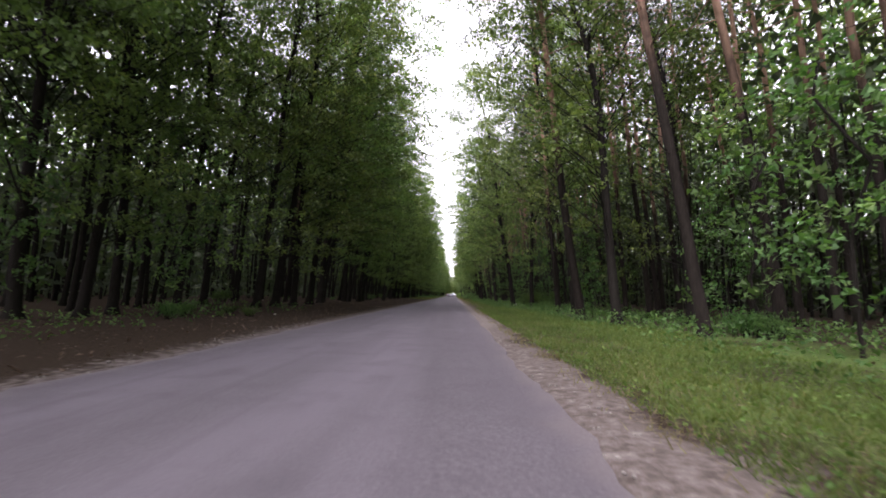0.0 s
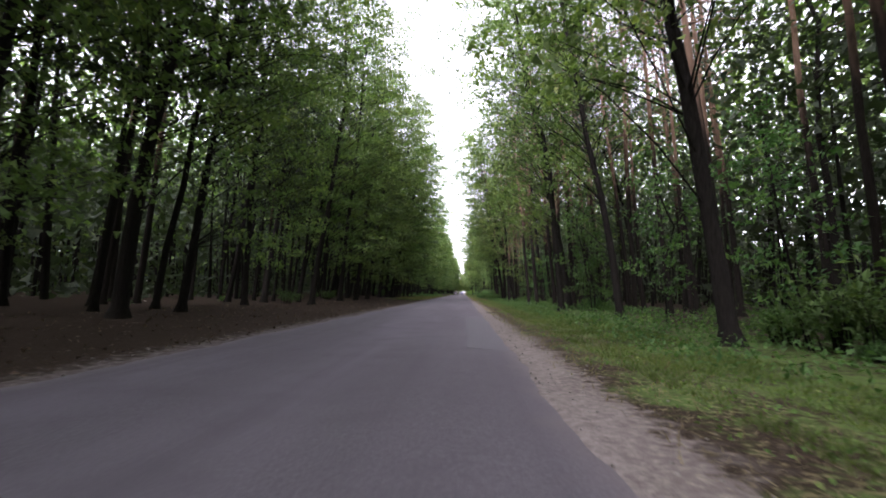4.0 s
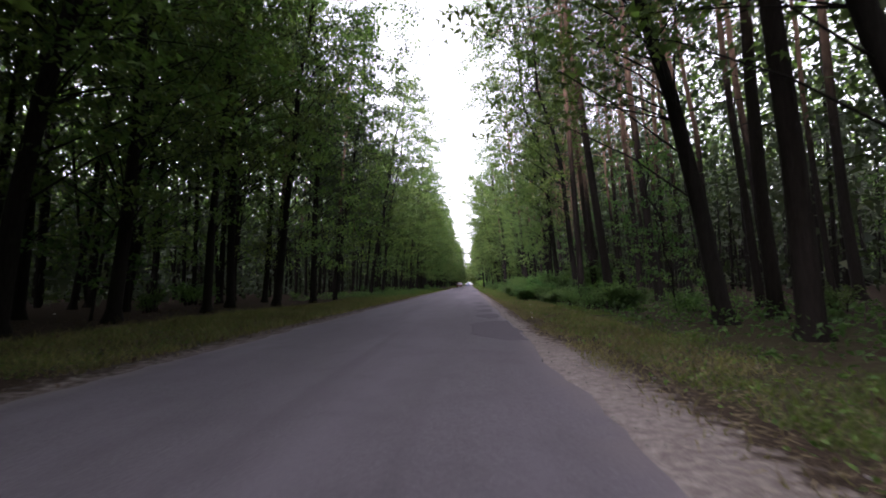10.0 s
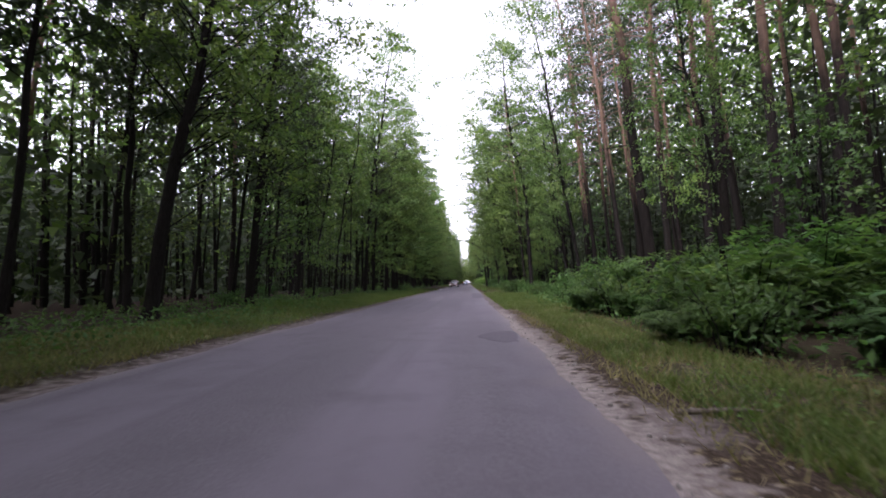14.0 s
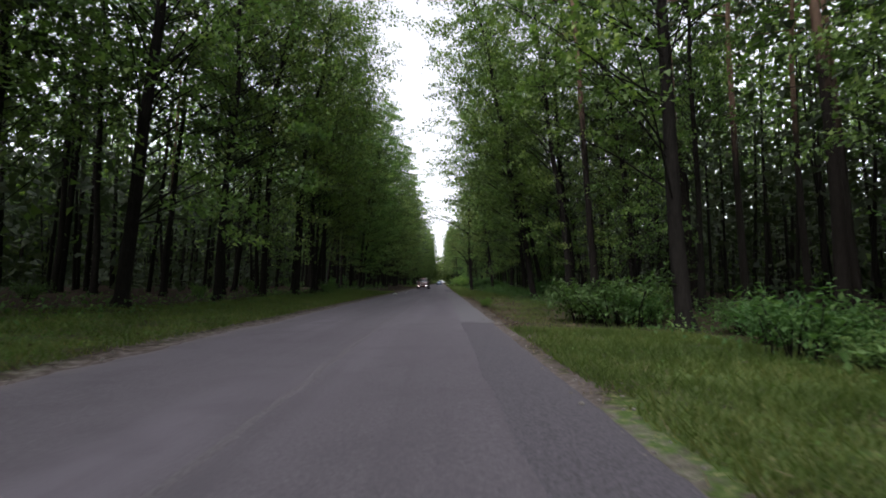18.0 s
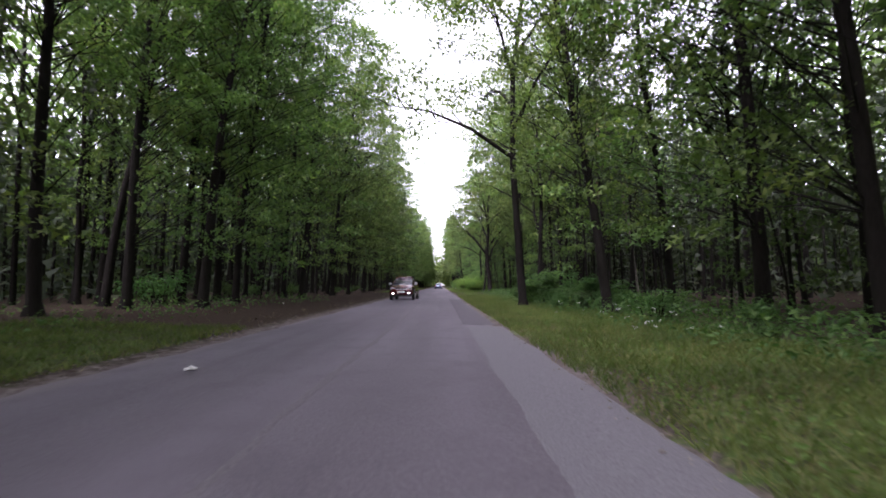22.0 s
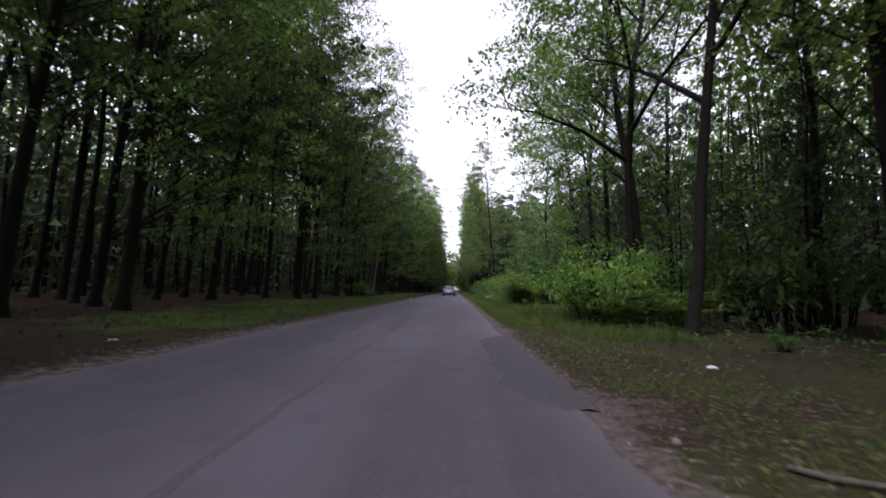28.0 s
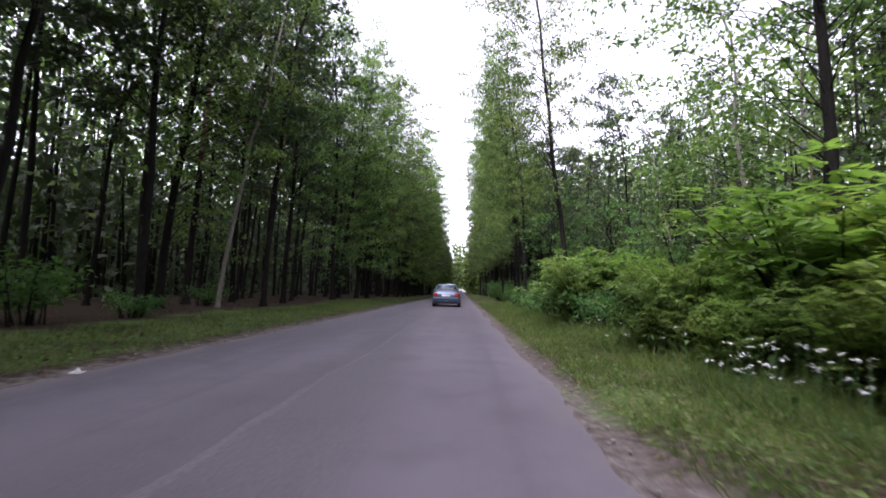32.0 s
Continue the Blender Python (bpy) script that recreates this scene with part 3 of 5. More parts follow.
# rows of bushes: kind, from, to, nearer side, farther side, least and greatest height, number
HEDGES_START = [
    ("b", 32.2, 34.2, 6.0, 7.0, 1.2, 1.6, 2), ("b", 40.7, 45.0, 6.3, 8.5, 1.4, 2.2, 5), ("b", 48.6, 101.0, 7.5, 11.0, 0.8, 1.4, 12),
    ("b", 103.8, 112.8, 3.6, 6.0, 0.7, 1.2, 11), ("e", 112.8, 133.8, 3.2, 4.4, 0.7, 1.2, 22), ("b", 112.8, 142.1, 4.8, 8.0, 1.2, 1.9, 16), ("e", 113.0, 140.0, 4.6, 7.5, 1.5, 2.4, 14),
    ("b", 133.8, 145.8, 4.6, 7.0, 0.9, 1.5, 12), ("b", 143.3, 153.9, 4.4, 8.5, 0.6, 1.1, 15), ("b", -0.9, 11.0, 7.0, 10.0, 0.5, 0.9, 9),
    ("b", 11.0, 109.1, 6.2, 9.5, 0.4, 0.8, 18), ("b", 147.1, 245.0, 5.6, 9.5, 0.4, 0.9, 20), ("b", 152.5, 161.3, 4.6, 6.5, 1.0, 1.7, 7),
]
HEDGES_MIDDLE = [
    ("b", 170.2, 196.5, 6.0, 9.0, 0.8, 1.4, 11), ("b", 198.2, 210.3, 5.2, 8.0, 1.0, 1.7, 8), ("e", 205.5, 208.5, 4.4, 5.2, 1.3, 1.9, 2), ("e", 199.0, 204.5, 4.8, 6.4, 1.2, 1.7, 5),
    ("b", 206.6, 208.3, 4.4, 5.0, 1.3, 1.6, 2), ("b", 211.8, 245.0, 7.0, 10.0, 0.7, 1.2, 5),
]
HEDGES_END = [
    ("b", 246.0, 282.3, 9.5, 15.0, 2.5, 3.8, 14), ("b", 254.2, 295.8, 7.2, 10.0, 1.4, 2.2, 14),
    ("b", 273.3, 345.3, 7.5, 12.0, 2.4, 3.6, 22), ("b", 286.8, 342.3, 4.8, 7.0, 1.8, 3.2, 22), ("b", 13.7, 17.8, -9.0, -7.2, 0.5, 0.8, 5),
    ("b", 179.8, 184.7, -9.5, -8.5, 1.0, 1.3, 2), ("b", 26.2, 114.0, -16.0, -11.0, 0.7, 1.3, 12),
    ("b", 118.8, 303.3, -16.0, -10.5, 0.7, 1.5, 24), ("b", 282.3, 286.8, -10.5, -9.0, 1.3, 2.0, 2),
]
HEDGES_MORE = [
    ("b", 112.0, 134.0, 3.1, 4.6, 0.9, 1.6, 8), ("e", 112.0, 121.0, 2.8, 3.6, 0.6, 1.1, 8), ("e", 103.0, 113.0, 3.6, 6.0, 0.7, 1.2, 4), ("b", 158.4, 160.6, 3.7, 4.8, 1.1, 1.5, 3), ("l", 166.1, 166.3, 1.55, 1.65, 0.44, 0.46, 1),
    ("l", 248.4, 251.2, 3.9, 4.8, 1.5, 2.2, 5), ("t", 250.5, 259.0, 5.6, 7.6, 1.2, 1.7, 8),
    ("t", 246.8, 253.4, 4.2, 6.2, 1.4, 2.0, 8), ("t", 262.8, 267.6, 3.5, 5.0, 1.9, 2.4, 6), ("l", 263.0, 264.6, 3.4, 4.0, 1.2, 1.6, 2), ("l", 267.8, 270.2, 3.0, 3.8, 1.3, 1.8, 2),
    ("t", 271.5, 281.0, 5.2, 7.2, 2.3, 3.0, 7), ("t", 275.4, 282.0, 3.2, 4.6, 1.4, 2.0, 9), ("t", 282.0, 292.0, 3.5, 6.0, 1.8, 2.6, 9), ("b", 281.0, 300.0, 3.4, 5.0, 1.0, 1.6, 8),
]
HEDGES = HEDGES_START + HEDGES_MIDDLE + HEDGES_END + HEDGES_MORE
# the cars: place and heading
SEDAN_AT = (-1.1, 304.0, 0.02, 0, 0, 0)
SUV_AT = (-2.95, 214.2, 0.02, 0, 0, 177)

# scraps of litter: x, y, size
SCRAPS = [(-7.21, 18.32, 0.10), (-18.80, 60.60, 0.13), (-17.43, 41.65, 0.13), (-7.16, 27.92, 0.07), (1.83, 102.17, 0.08), (1.60, 100.20, 0.07), (2.65, 108.42, 0.14), (-13.06, 122.70, 0.10), (-11.03, 184.34, 0.08), (-3.38, 187.29, 0.13), (-3.99, 183.78, 0.32), (0.96, 205.78, 0.05), (2.07, 228.49, 0.13), (2.07, 228.30, 0.08), (3.31, 241.50, 0.14), (1.80, 236.73, 0.10), (-5.97, 242.68, 0.12), (-4.33, 277.98, 0.13), (-15.31, 102.91, 0.08), (-11.12, 86.16, 0.07), (2.41, 123.79, 0.07), (1.04, 175.21, 0.05), (2.28, 230.07, 0.07), (2.12, 11.63, 0.07), (-7.98, 204.00, 0.09), (-11.93, 202.15, 0.08)]
# sticks: x, y, length, turn
STICKS = [(1.15, 57.31, 0.9, 0), (-5.86, 33.24, 0.7, 20), (-15.33, 39.05, 0.6, 10), (3.87, 67.36, 0.8, -10), (3.53, 65.58, 0.9, 5), (1.69, 237.76, 1.0, -35), (1.97, 167.46, 0.5, 15), (2.05, 167.18, 0.4, -10), (1.38, 121.13, 0.7, 0), (1.38, 11.82, 0.4, 10), (-5.36, 142.17, 0.4, 20), (-5.60, 141.40, 0.5, 40)]


ELDERS = Stock(*[kind_of("shrub", "dense mid-green shrub with feathery leaves beside the verge", "bush", "shrubs along the verge",
                         feathery(115 + k, 1.3, 1.8, 20, 13), M_BARK, M_HERB) for k in range(3)])
SHRUBS = Stock(*[kind_of("tall_shrub", "tall feathery shrub with upright shoots and bright green fronds", "bush", "tall shrubs on the verge",
                         feathery(110 + k, 1.5, 2.6, 22, 13), M_BARK, M_YOUNG) for k in range(3)])

# trunks that stand out: kind, x, y, trunk thickness, lean
TRUNKS_1 = [
    ("p", 6.1, 11.6, 0.4, -8.8), ("b", -12.7, 13.0, 0.4, 0.0), ("p", 9.4, 13.6, 0.4, -6.0), ("b", -12.2, 14.8, 0.4, 0.0),
    ("p", 13, 16.1, 0.36, 0.0), ("b", 5.6, 16.3, 0.4, 0.0), ("b", -12.3, 16.3, 0.4, -0.3), ("b", 9.6, 19.2, 0.4, -1.9),
    ("p", 5.4, 20.0, 0.44, -8.9), ("b", -12.5, 20.4, 0.4, 0.0), ("b", -9.8, 22.5, 0.43, 0.0), ("b", 6.3, 24.6, 0.4, 0.0),
    ("b", -13.6, 24.6, 0.4, 0.0), ("b", -9.8, 24.9, 0.55, 0.0), ("p", 13, 25.3, 0.33, 0.0), ("p", 13, 27.1, 0.32, 0.0),
    ("b", -9.8, 27.8, 0.61, 3.6), ("b", -9.8, 30.9, 0.57, 0.0), ("b", 11.7, 31.6, 0.4, 0.0), ("b", -9.8, 33.4, 0.45, 0.0),
]
TRUNKS_2 = [
    ("b", -12.2, 38.4, 0.4, 0.0), ("p", 11.7, 40.2, 0.4, 0.0), ("c", 6.7, 40.2, 0.4, -3.1), ("b", -9.8, 40.6, 0.49, 1.4),
    ("p", 13, 40.7, 0.34, 0.0), ("b", -9.8, 42.6, 0.42, 0.0), ("b", 5.6, 44.0, 0.4, 0.0), ("p", 13, 44.7, 0.38, 0.0),
    ("b", -9.8, 46.8, 0.61, 0.0), ("b", -17.5, 47.4, 0.38, 0.0), ("b", 5.4, 59.7, 0.49, 0.0), ("b", -9.8, 63.5, 0.43, 5.7),
    ("p", 7.2, 64.3, 0.4, 0.0), ("b", 7.0, 64.8, 0.4, 0.0), ("b", -13.5, 64.8, 0.4, 4.7), ("b", 13, 67.9, 0.32, -11),
    ("p", 7.5, 69.9, 0.4, 0.0), ("b", -9.8, 70.3, 0.41, 0.0), ("b", -13.8, 72.1, 0.4, 0.0), ("p", 7.5, 72.3, 0.4, 0.0),
]
TRUNKS_3 = [
    ("p", 9.9, 73.5, 0.4, 0.0), ("b", -9.8, 75.7, 0.53, 0.0), ("p", 6.8, 77.0, 0.4, 0.0), ("b", -13.2, 77.0, 0.4, 0.0),
    ("p", 6.3, 78.8, 0.4, 0.0), ("b", -17.5, 79.7, 0.33, 0.0), ("p", 9.3, 80.4, 0.4, 0.2), ("b", -9.9, 81.1, 0.4, 0.0),
    ("b", -12.7, 84.0, 0.4, 0.0), ("b", 8.8, 84.3, 0.4, 0.0), ("b", -9.8, 87.4, 0.61, 0.0), ("b", -16.0, 87.6, 0.4, 0.0),
    ("b", 5.4, 88.3, 0.51, -3.8), ("b", -14.0, 89.9, 0.4, 9.8), ("p", 8.6, 91.9, 0.4, 0.0), ("b", 6.5, 93.1, 0.4, -8.4),
    ("p", 11.0, 93.1, 0.4, 0.0), ("p", 5.4, 94.7, 0.44, -2.3), ("b", -9.8, 95.7, 0.62, 0.0), ("b", -17.4, 96.7, 0.4, 0.0),
]
TRUNKS_4 = [
    ("b", 5.4, 97.3, 0.44, 0.0), ("p", 7.4, 98.7, 0.4, 0.0), ("b", -9.8, 98.8, 0.4, 0.0), ("p", 12.9, 103.1, 0.4, 0.0),
    ("p", 5.4, 105.3, 0.41, 0.0), ("p", 8.0, 107.2, 0.4, 0.0), ("p", 11.8, 109.8, 0.4, 0.0), ("p", 5.4, 110.1, 0.42, -1.7),
    ("b", -13.8, 111.3, 0.4, 0.0), ("b", 5.9, 113.1, 0.4, 0.0), ("b", -9.8, 114.8, 0.54, 0.0), ("p", 13, 115.2, 0.4, 0.0),
    ("p", 11.9, 115.4, 0.4, 0.0), ("p", 7.5, 115.4, 0.4, 0.0), ("b", 5.8, 117.7, 0.4, -4.9), ("p", -15.5, 123.3, 0.4, 0.0),
    ("p", -11.0, 123.3, 0.4, 0.0), ("p", 7.3, 131.2, 0.4, 0.6), ("b", -9.8, 131.2, 0.53, 0.0), ("p", 5.4, 131.4, 0.44, -5.1),
]
TRUNKS_5 = [
    ("p", 9.6, 132.4, 0.4, 1.6), ("b", -9.8, 137.5, 0.44, 0.0), ("b", -17.5, 139.0, 0.37, 0.0), ("p", 10.0, 140.9, 0.4, 0.0),
    ("p", 9.0, 150.2, 0.4, 0.0), ("p", 11.4, 152.7, 0.4, -2.9), ("p", 13, 153.3, 0.38, -1.2), ("p", 11.1, 154.0, 0.4, -3.1),
    ("b", -13.8, 154.0, 0.4, 0.0), ("b", 5.4, 157.6, 0.48, 0.0), ("p", 10.6, 159.3, 0.4, -0.1), ("b", -9.8, 160.5, 0.42, 0.0),
    ("b", -17.5, 162.3, 0.4, 0.0), ("b", -15.8, 162.4, 0.4, 0.0), ("p", 5.8, 164.9, 0.34, -4.1), ("p", 10.4, 166.3, 0.4, 0.0),
    ("b", -10.5, 167.8, 0.4, 4.0), ("b", 6.6, 171.5, 0.36, 0.0), ("b", 7.6, 174.3, 0.4, 0.0), ("b", 13, 174.4, 0.39, 0.0),
]
TRUNKS_6 = [
    ("b", 5.4, 175.2, 0.42, 0.0), ("b", -14.4, 176.5, 0.4, 0.0), ("b", 5.9, 178.0, 0.4, 0.0), ("b", -9.8, 181.0, 0.62, 0.0),
    ("b", 7.3, 181.5, 0.4, -6.5), ("b", -15.9, 181.5, 0.4, 3.4), ("b", -17.5, 182.0, 0.32, 0.0), ("b", -9.8, 183.8, 0.41, 0.0),
    ("b", 13, 184.6, 0.36, 0.0), ("b", -11.1, 186.7, 0.4, 0.0), ("b", 7.1, 187.3, 0.4, -5.8), ("b", -11.9, 188.9, 0.4, 0.0),
    ("b", 13, 189.4, 0.31, -11), ("b", 8.1, 190.6, 0.4, 0.0), ("b", 8.4, 194.4, 0.4, 0.0), ("b", 12.3, 195.4, 0.4, 0.5),
    ("b", 5.4, 197.9, 0.43, 0.0), ("b", -11.5, 198.1, 0.4, 0.0), ("b", -13.5, 199.8, 0.4, 0.0), ("b", -9.8, 200.0, 0.58, 0.0),
]
TRUNKS_7 = [
    ("b", 9.9, 202.3, 0.4, -5.9), ("c", 3.4, 203.3, 0.4, -4.5), ("b", -17.5, 203.4, 0.37, 0.0), ("b", -12.7, 203.7, 0.4, 0.0),
    ("b", -17.5, 205.0, 0.4, 0.0), ("b", -11.9, 205.5, 0.4, -0.2), ("c", 6.3, 212.8, 0.4, -1.6), ("b", -14.7, 214.0, 0.4, 0.0),
    ("b", -10.2, 214.0, 0.4, 3.2), ("b", -14.5, 217.3, 0.4, 0.0), ("b", 10.4, 217.8, 0.4, 0.0), ("c", 8.3, 219.5, 0.4, -6.9),
    ("p", 13, 221.0, 0.32, 0.0), ("b", -9.8, 221.6, 0.55, 0.0), ("f", 5.4, 236.1, 0.62, 0.0), ("b", -9.9, 238.6, 0.4, 0.0),
    ("b", -15.2, 241.9, 0.4, 0.0), ("b", -17.5, 242.7, 0.29, 0.0), ("b", 8.3, 243.7, 0.4, 0.0), ("c", 5.6, 246.6, 0.4, 7.0),
]
TRUNKS_8 = [
    ("b", -10.2, 248.6, 0.4, 2.5), ("b", -12.0, 249.8, 0.4, 0.0), ("b", 12.5, 251.3, 0.4, 0.0), ("b", 7.0, 252.8, 0.4, 0.0),
    ("y", 13, 256.1, 0.23, 0.0), ("b", -11.5, 256.1, 0.4, 0.0), ("b", 8.2, 260.8, 0.4, 0.0), ("b", 12.2, 261.8, 0.4, 0.0),
    ("b", -17.5, 264.1, 0.39, 0.0), ("c", 9.0, 265.6, 0.4, 0.0), ("s", 10.9, 266.5, 0.4, 0.0), ("b", 10.7, 274.1, 0.4, 0.0),
    ("a", 13, 284.2, 0.31, 0.0), ("b", 9.7, 285.5, 0.4, 0.0), ("a", 13, 286.3, 0.28, 0.0), ("a", 11.0, 290.6, 0.4, 0.0),
    ("b", -12.3, 291.1, 0.4, 3.0), ("a", -10.4, 292.1, 0.4, 5.7), ("b", -16.8, 296.2, 0.4, 0.0), ("y", 6.0, 300.1, 0.4, 0.0),
]
STANDING = TRUNKS_1 + TRUNKS_2 + TRUNKS_3 + TRUNKS_4 + TRUNKS_5 + TRUNKS_6 + TRUNKS_7 + TRUNKS_8

STOCKS = {"a": AIRY, "c": BARE, "b": OAKS, "p": PINES, "y": SAPLINGS, "k": BACK_OAKS, "f": FORKED, "s": SNAGS}
taken = []
rng = np.random.default_rng(3)


def lean_at(x, y):
    """Trees lean over the road to the light, more in some stretches than in others."""
    if x > 0:
        return -float(np.interp(y, (0, 70, 90, 150, 170, 186, 200, 250, 280), (4.5, 4.0, 4.5, 4.0, 3.5, 3.5, 0.5, 0.0, 2.0)))
    return float(np.interp(y, (0, 80, 150, 166, 205, 220, 280), (4.0, 4.5, 4.0, 1.5, 1.5, 3.0, 2.5)))


def ground_height(x, y):
    """The forest floor lies a little above the road away from it."""
    far = max(0.0, (x - 1.5) if x > 0 else (-5.0 - x))
    s = min(1.0, far / 6.0)
    return s * (0.09 * math.sin(y * 0.11 + x * 0.2) + 0.07 * math.sin(y * 0.37 + x * 0.6) + (0.22 if x < 0 else 0.03)) - 0.02 * min(1.0, far)


def plant(kind, x, y, thick=0.36, tall=0.0, lean=None):
    base = {"a": 0.2, "c": 0.42, "b": 0.40, "p": 0.36, "y": 0.10, "k": 0.30, "f": 0.72, "s": 0.24}[kind]
    fat = min(1.35, max(0.6, thick / base))
    size = tall or rng.uniform(0.92, 1.1)
    turn = (180 if x > 0 else 0) + rng.uniform(-40, 40) if kind == "b" else rng.uniform(0, 360)
    tilt = rng.uniform(-1.8, 1.8) + lean_at(x, y) if not lean else lean
    STOCKS[kind].put(x, y, ground_height(x, y) - 0.05, turn, size, tilt, int(rng.integers(3, 5)) if kind == "b" and 0 < x < 7.6 else int(rng.integers(0, 99)), fat ** 0.5)
    taken.append((x, y))


for kind, x, y, thick, lean in STANDING:
    plant(kind, x, y, thick, 0.0, lean)


def open_spot(x, y, gap):
    return all((x - a) ** 2 + ((y - c) * 0.8) ** 2 > gap * gap for a, c in taken)


def thin_roof(side, y):
    """Stretches in which the sky shows through behind the first trees."""
    rows = ((114, 132), (138, 158), (178, 206), (236, 250)) if side == 0 else ((60, 152), (196, 226))
    return any(a < y < c for a, c in rows)


# low crowns over the hedge
for x, y, tall in ((5.3, 118.6, 0.5), (6.2, 122.5, 0.55), (5.8, 128.4, 0.45)):
    plant("b", x, y, 0.3, tall, -3.0)

# one whose lowest bough reaches out over the road
BARE.put(5.7, 250.5, -0.05, 180, 0.85, -3.0, 0, 1.0)
taken.append((5.7, 250.5))

# the rest of the near wood, between and behind them
for y in np.arange(-4, 430, 2.9):
    for row, (xl, xr) in enumerate(((-10.4, 7.5), (-13.0, 9.8), (-15.8, 12.4), (-18.6, 15.4))):
        for side in (0, 1):
            x = (xl if side == 0 else xr) + rng.uniform(-0.9, 0.9)
            yy = y + rng.uniform(-1.3, 1.3)
            chance = rng.uniform()
            if yy > 330:
                # past the walk the wood closes in on the road
                x += 1.6 if side == 0 else -1.6
                if chance < 0.7:
                    plant("b" if row == 0 and yy < 380 else "k", x, yy, rng.uniform(0.3, 0.4))
                continue
            if not open_spot(x, yy, (2.3, 1.9, 1.8, 1.8)[row]):
                continue
            if side == 1 and 243 < yy < 284:
                # an opening with bushes: lower shade-coloured trees behind, and a few tall thin ones
                if row > 0 and chance < 0.75:
                    if row > 1 and rng.uniform() < 0.35:
                        plant("a", x, yy, rng.uniform(0.14, 0.22), rng.uniform(0.85, 1.1))
                    else:
                        plant("k", x + 1.0, yy, rng.uniform(0.16, 0.28), rng.uniform(0.5, 0.74))
            elif side == 1 and 284 <= yy < 330:
                if row == 0 and yy > 292 and chance < 0.7:
                    plant("b", x - 2.4, yy, rng.uniform(0.25, 0.35), rng.uniform(0.85, 1.0))
                elif row > 0 and chance < 0.6:
                    plant("a" if chance < 0.3 else "k", x, yy, rng.uniform(0.14, 0.24), rng.uniform(0.6, 0.9))
            elif side == 1 and 194 < yy < 222:
                # airy trees by the opening, round ones beyond
                if row > 0 and chance < 0.5:
                    plant("a" if chance < 0.25 else "k", x, yy, rng.uniform(0.2, 0.3), rng.uniform(0.6, 0.9))
            elif side == 1 and row == 0 and 100 < yy < 142:
                continue
            elif side == 1 and 150 <= yy < 168:
                # round-crowned trees before tall pines
                if chance < 0.7:
                    if row == 0:
                        plant("b", x + 0.3, yy, rng.uniform(0.25, 0.36), rng.uniform(0.66, 0.8))
                    else:
                        plant("p", x, yy, rng.uniform(0.26, 0.42))
            elif side == 1 and 222 <= yy < 243:
                # old trees close together, dark beneath
                plant("b" if row < 2 else "k", x + 0.6, yy, rng.uniform(0.25, 0.4))
            elif side == 1 and (58 < yy < 150 or yy < 34 or (row > 0 and yy < 60 and chance < 0.4)):
                # pines, with broadleaved trees among the first of them
                if chance < (0.5 if row == 0 else 0.78):
                    if row == 0 and rng.uniform() < (0.6 if yy < 34 else 0.35):
                        plant("b", x, yy, rng.uniform(0.25, 0.4), rng.uniform(0.75, 1.0))
                    else:
                        plant("p", x, yy, rng.uniform(0.22, 0.42))
            elif side == 0 and 136 < yy < 160 and row < 2:
                if chance < 0.65:
                    plant("a" if row == 0 else "k", x, yy, rng.uniform(0.16, 0.28), rng.uniform(0.75, 1.0))
            elif side == 0 and 112 < yy < 128 and row < 2:
                if chance < 0.75:
                    plant("p" if chance < 0.4 else "k", x, yy, rng.uniform(0.25, 0.4))
            elif side == 0 and 128 <= yy < 138 and row == 0:
                if chance < 0.8:
                    plant("b", x + 0.8, yy, rng.uniform(0.22, 0.34), rng.uniform(0.66, 0.8))
            else:
                close = side == 0 and 86 < yy < 116
                share = ((1.0, 0.95, 0.85, 0.8) if close else (0.92, 0.75, 0.65, 0.6) if side == 0 and yy > 205 else (0.5, 0.4, 0.4, 0.4) if side == 1 and 170 < yy < 200 else (0.74, 0.62, 0.6, 0.55))[row] * (0.7 if thin_roof(side, yy) and row > 0 else 1.0)
                if chance < share:
                    if row == 0 or (row == 1 and close):
                        # some first-row trees here take the shade-coloured crowns as well
                        dull = side == 0 and 246 < yy < 300 and rng.uniform() < 0.6
                        plant("k" if dull else "b", x, yy, rng.uniform(0.28, 0.42))
                    else:
                        plant("p" if rng.uniform() < 0.15 else "k", x, yy, rng.uniform(0.22, 0.4))
# young trees under them
for y in np.arange(-2, 320, 4.2):
    for side in (0, 1):
        x = rng.uniform(-13.5, -9.0) if side == 0 else rng.uniform(6.4, 12.0)
        yy = y + rng.uniform(-1.5, 1.5)
        if open_spot(x, yy, 1.1) and not (side == 0 and rng.uniform() < 0.75):
            plant("y", x, yy, rng.uniform(0.06, 0.11), rng.uniform(0.55, 1.0))

# ======================= ground and road =======================
xs = np.concatenate([np.linspace(-400, -40, 8), np.linspace(-36, -6, 26), np.linspace(-5.4, 2.4, 14), np.linspace(3, 36, 28), np.linspace(40, 400, 8)])
ys = np.concatenate([np.linspace(-300, -20, 6), np.arange(-14, 345, 1.5), np.linspace(352, 1500, 8)])
gxs, gys = np.meshgrid(xs, ys, indexing="ij")
gz = np.vectorize(ground_height)(gxs, gys) - 0.05 * ((gxs > -5.2) & (gxs < 1.2))
idx = np.arange(gxs.size).reshape(gxs.shape)
q = np.stack([idx[:-1, :-1], idx[1:, :-1], idx[1:, 1:], idx[:-1, 1:]], -1).reshape(-1, 4)
tri = np.concatenate([q[:, [0, 1, 2]], q[:, [0, 2, 3]]])
ground = new("ground", mesh("ground", np.stack([gxs, gys, gz], -1).reshape(-1, 3), tri, [M_GROUND], smooth=True))
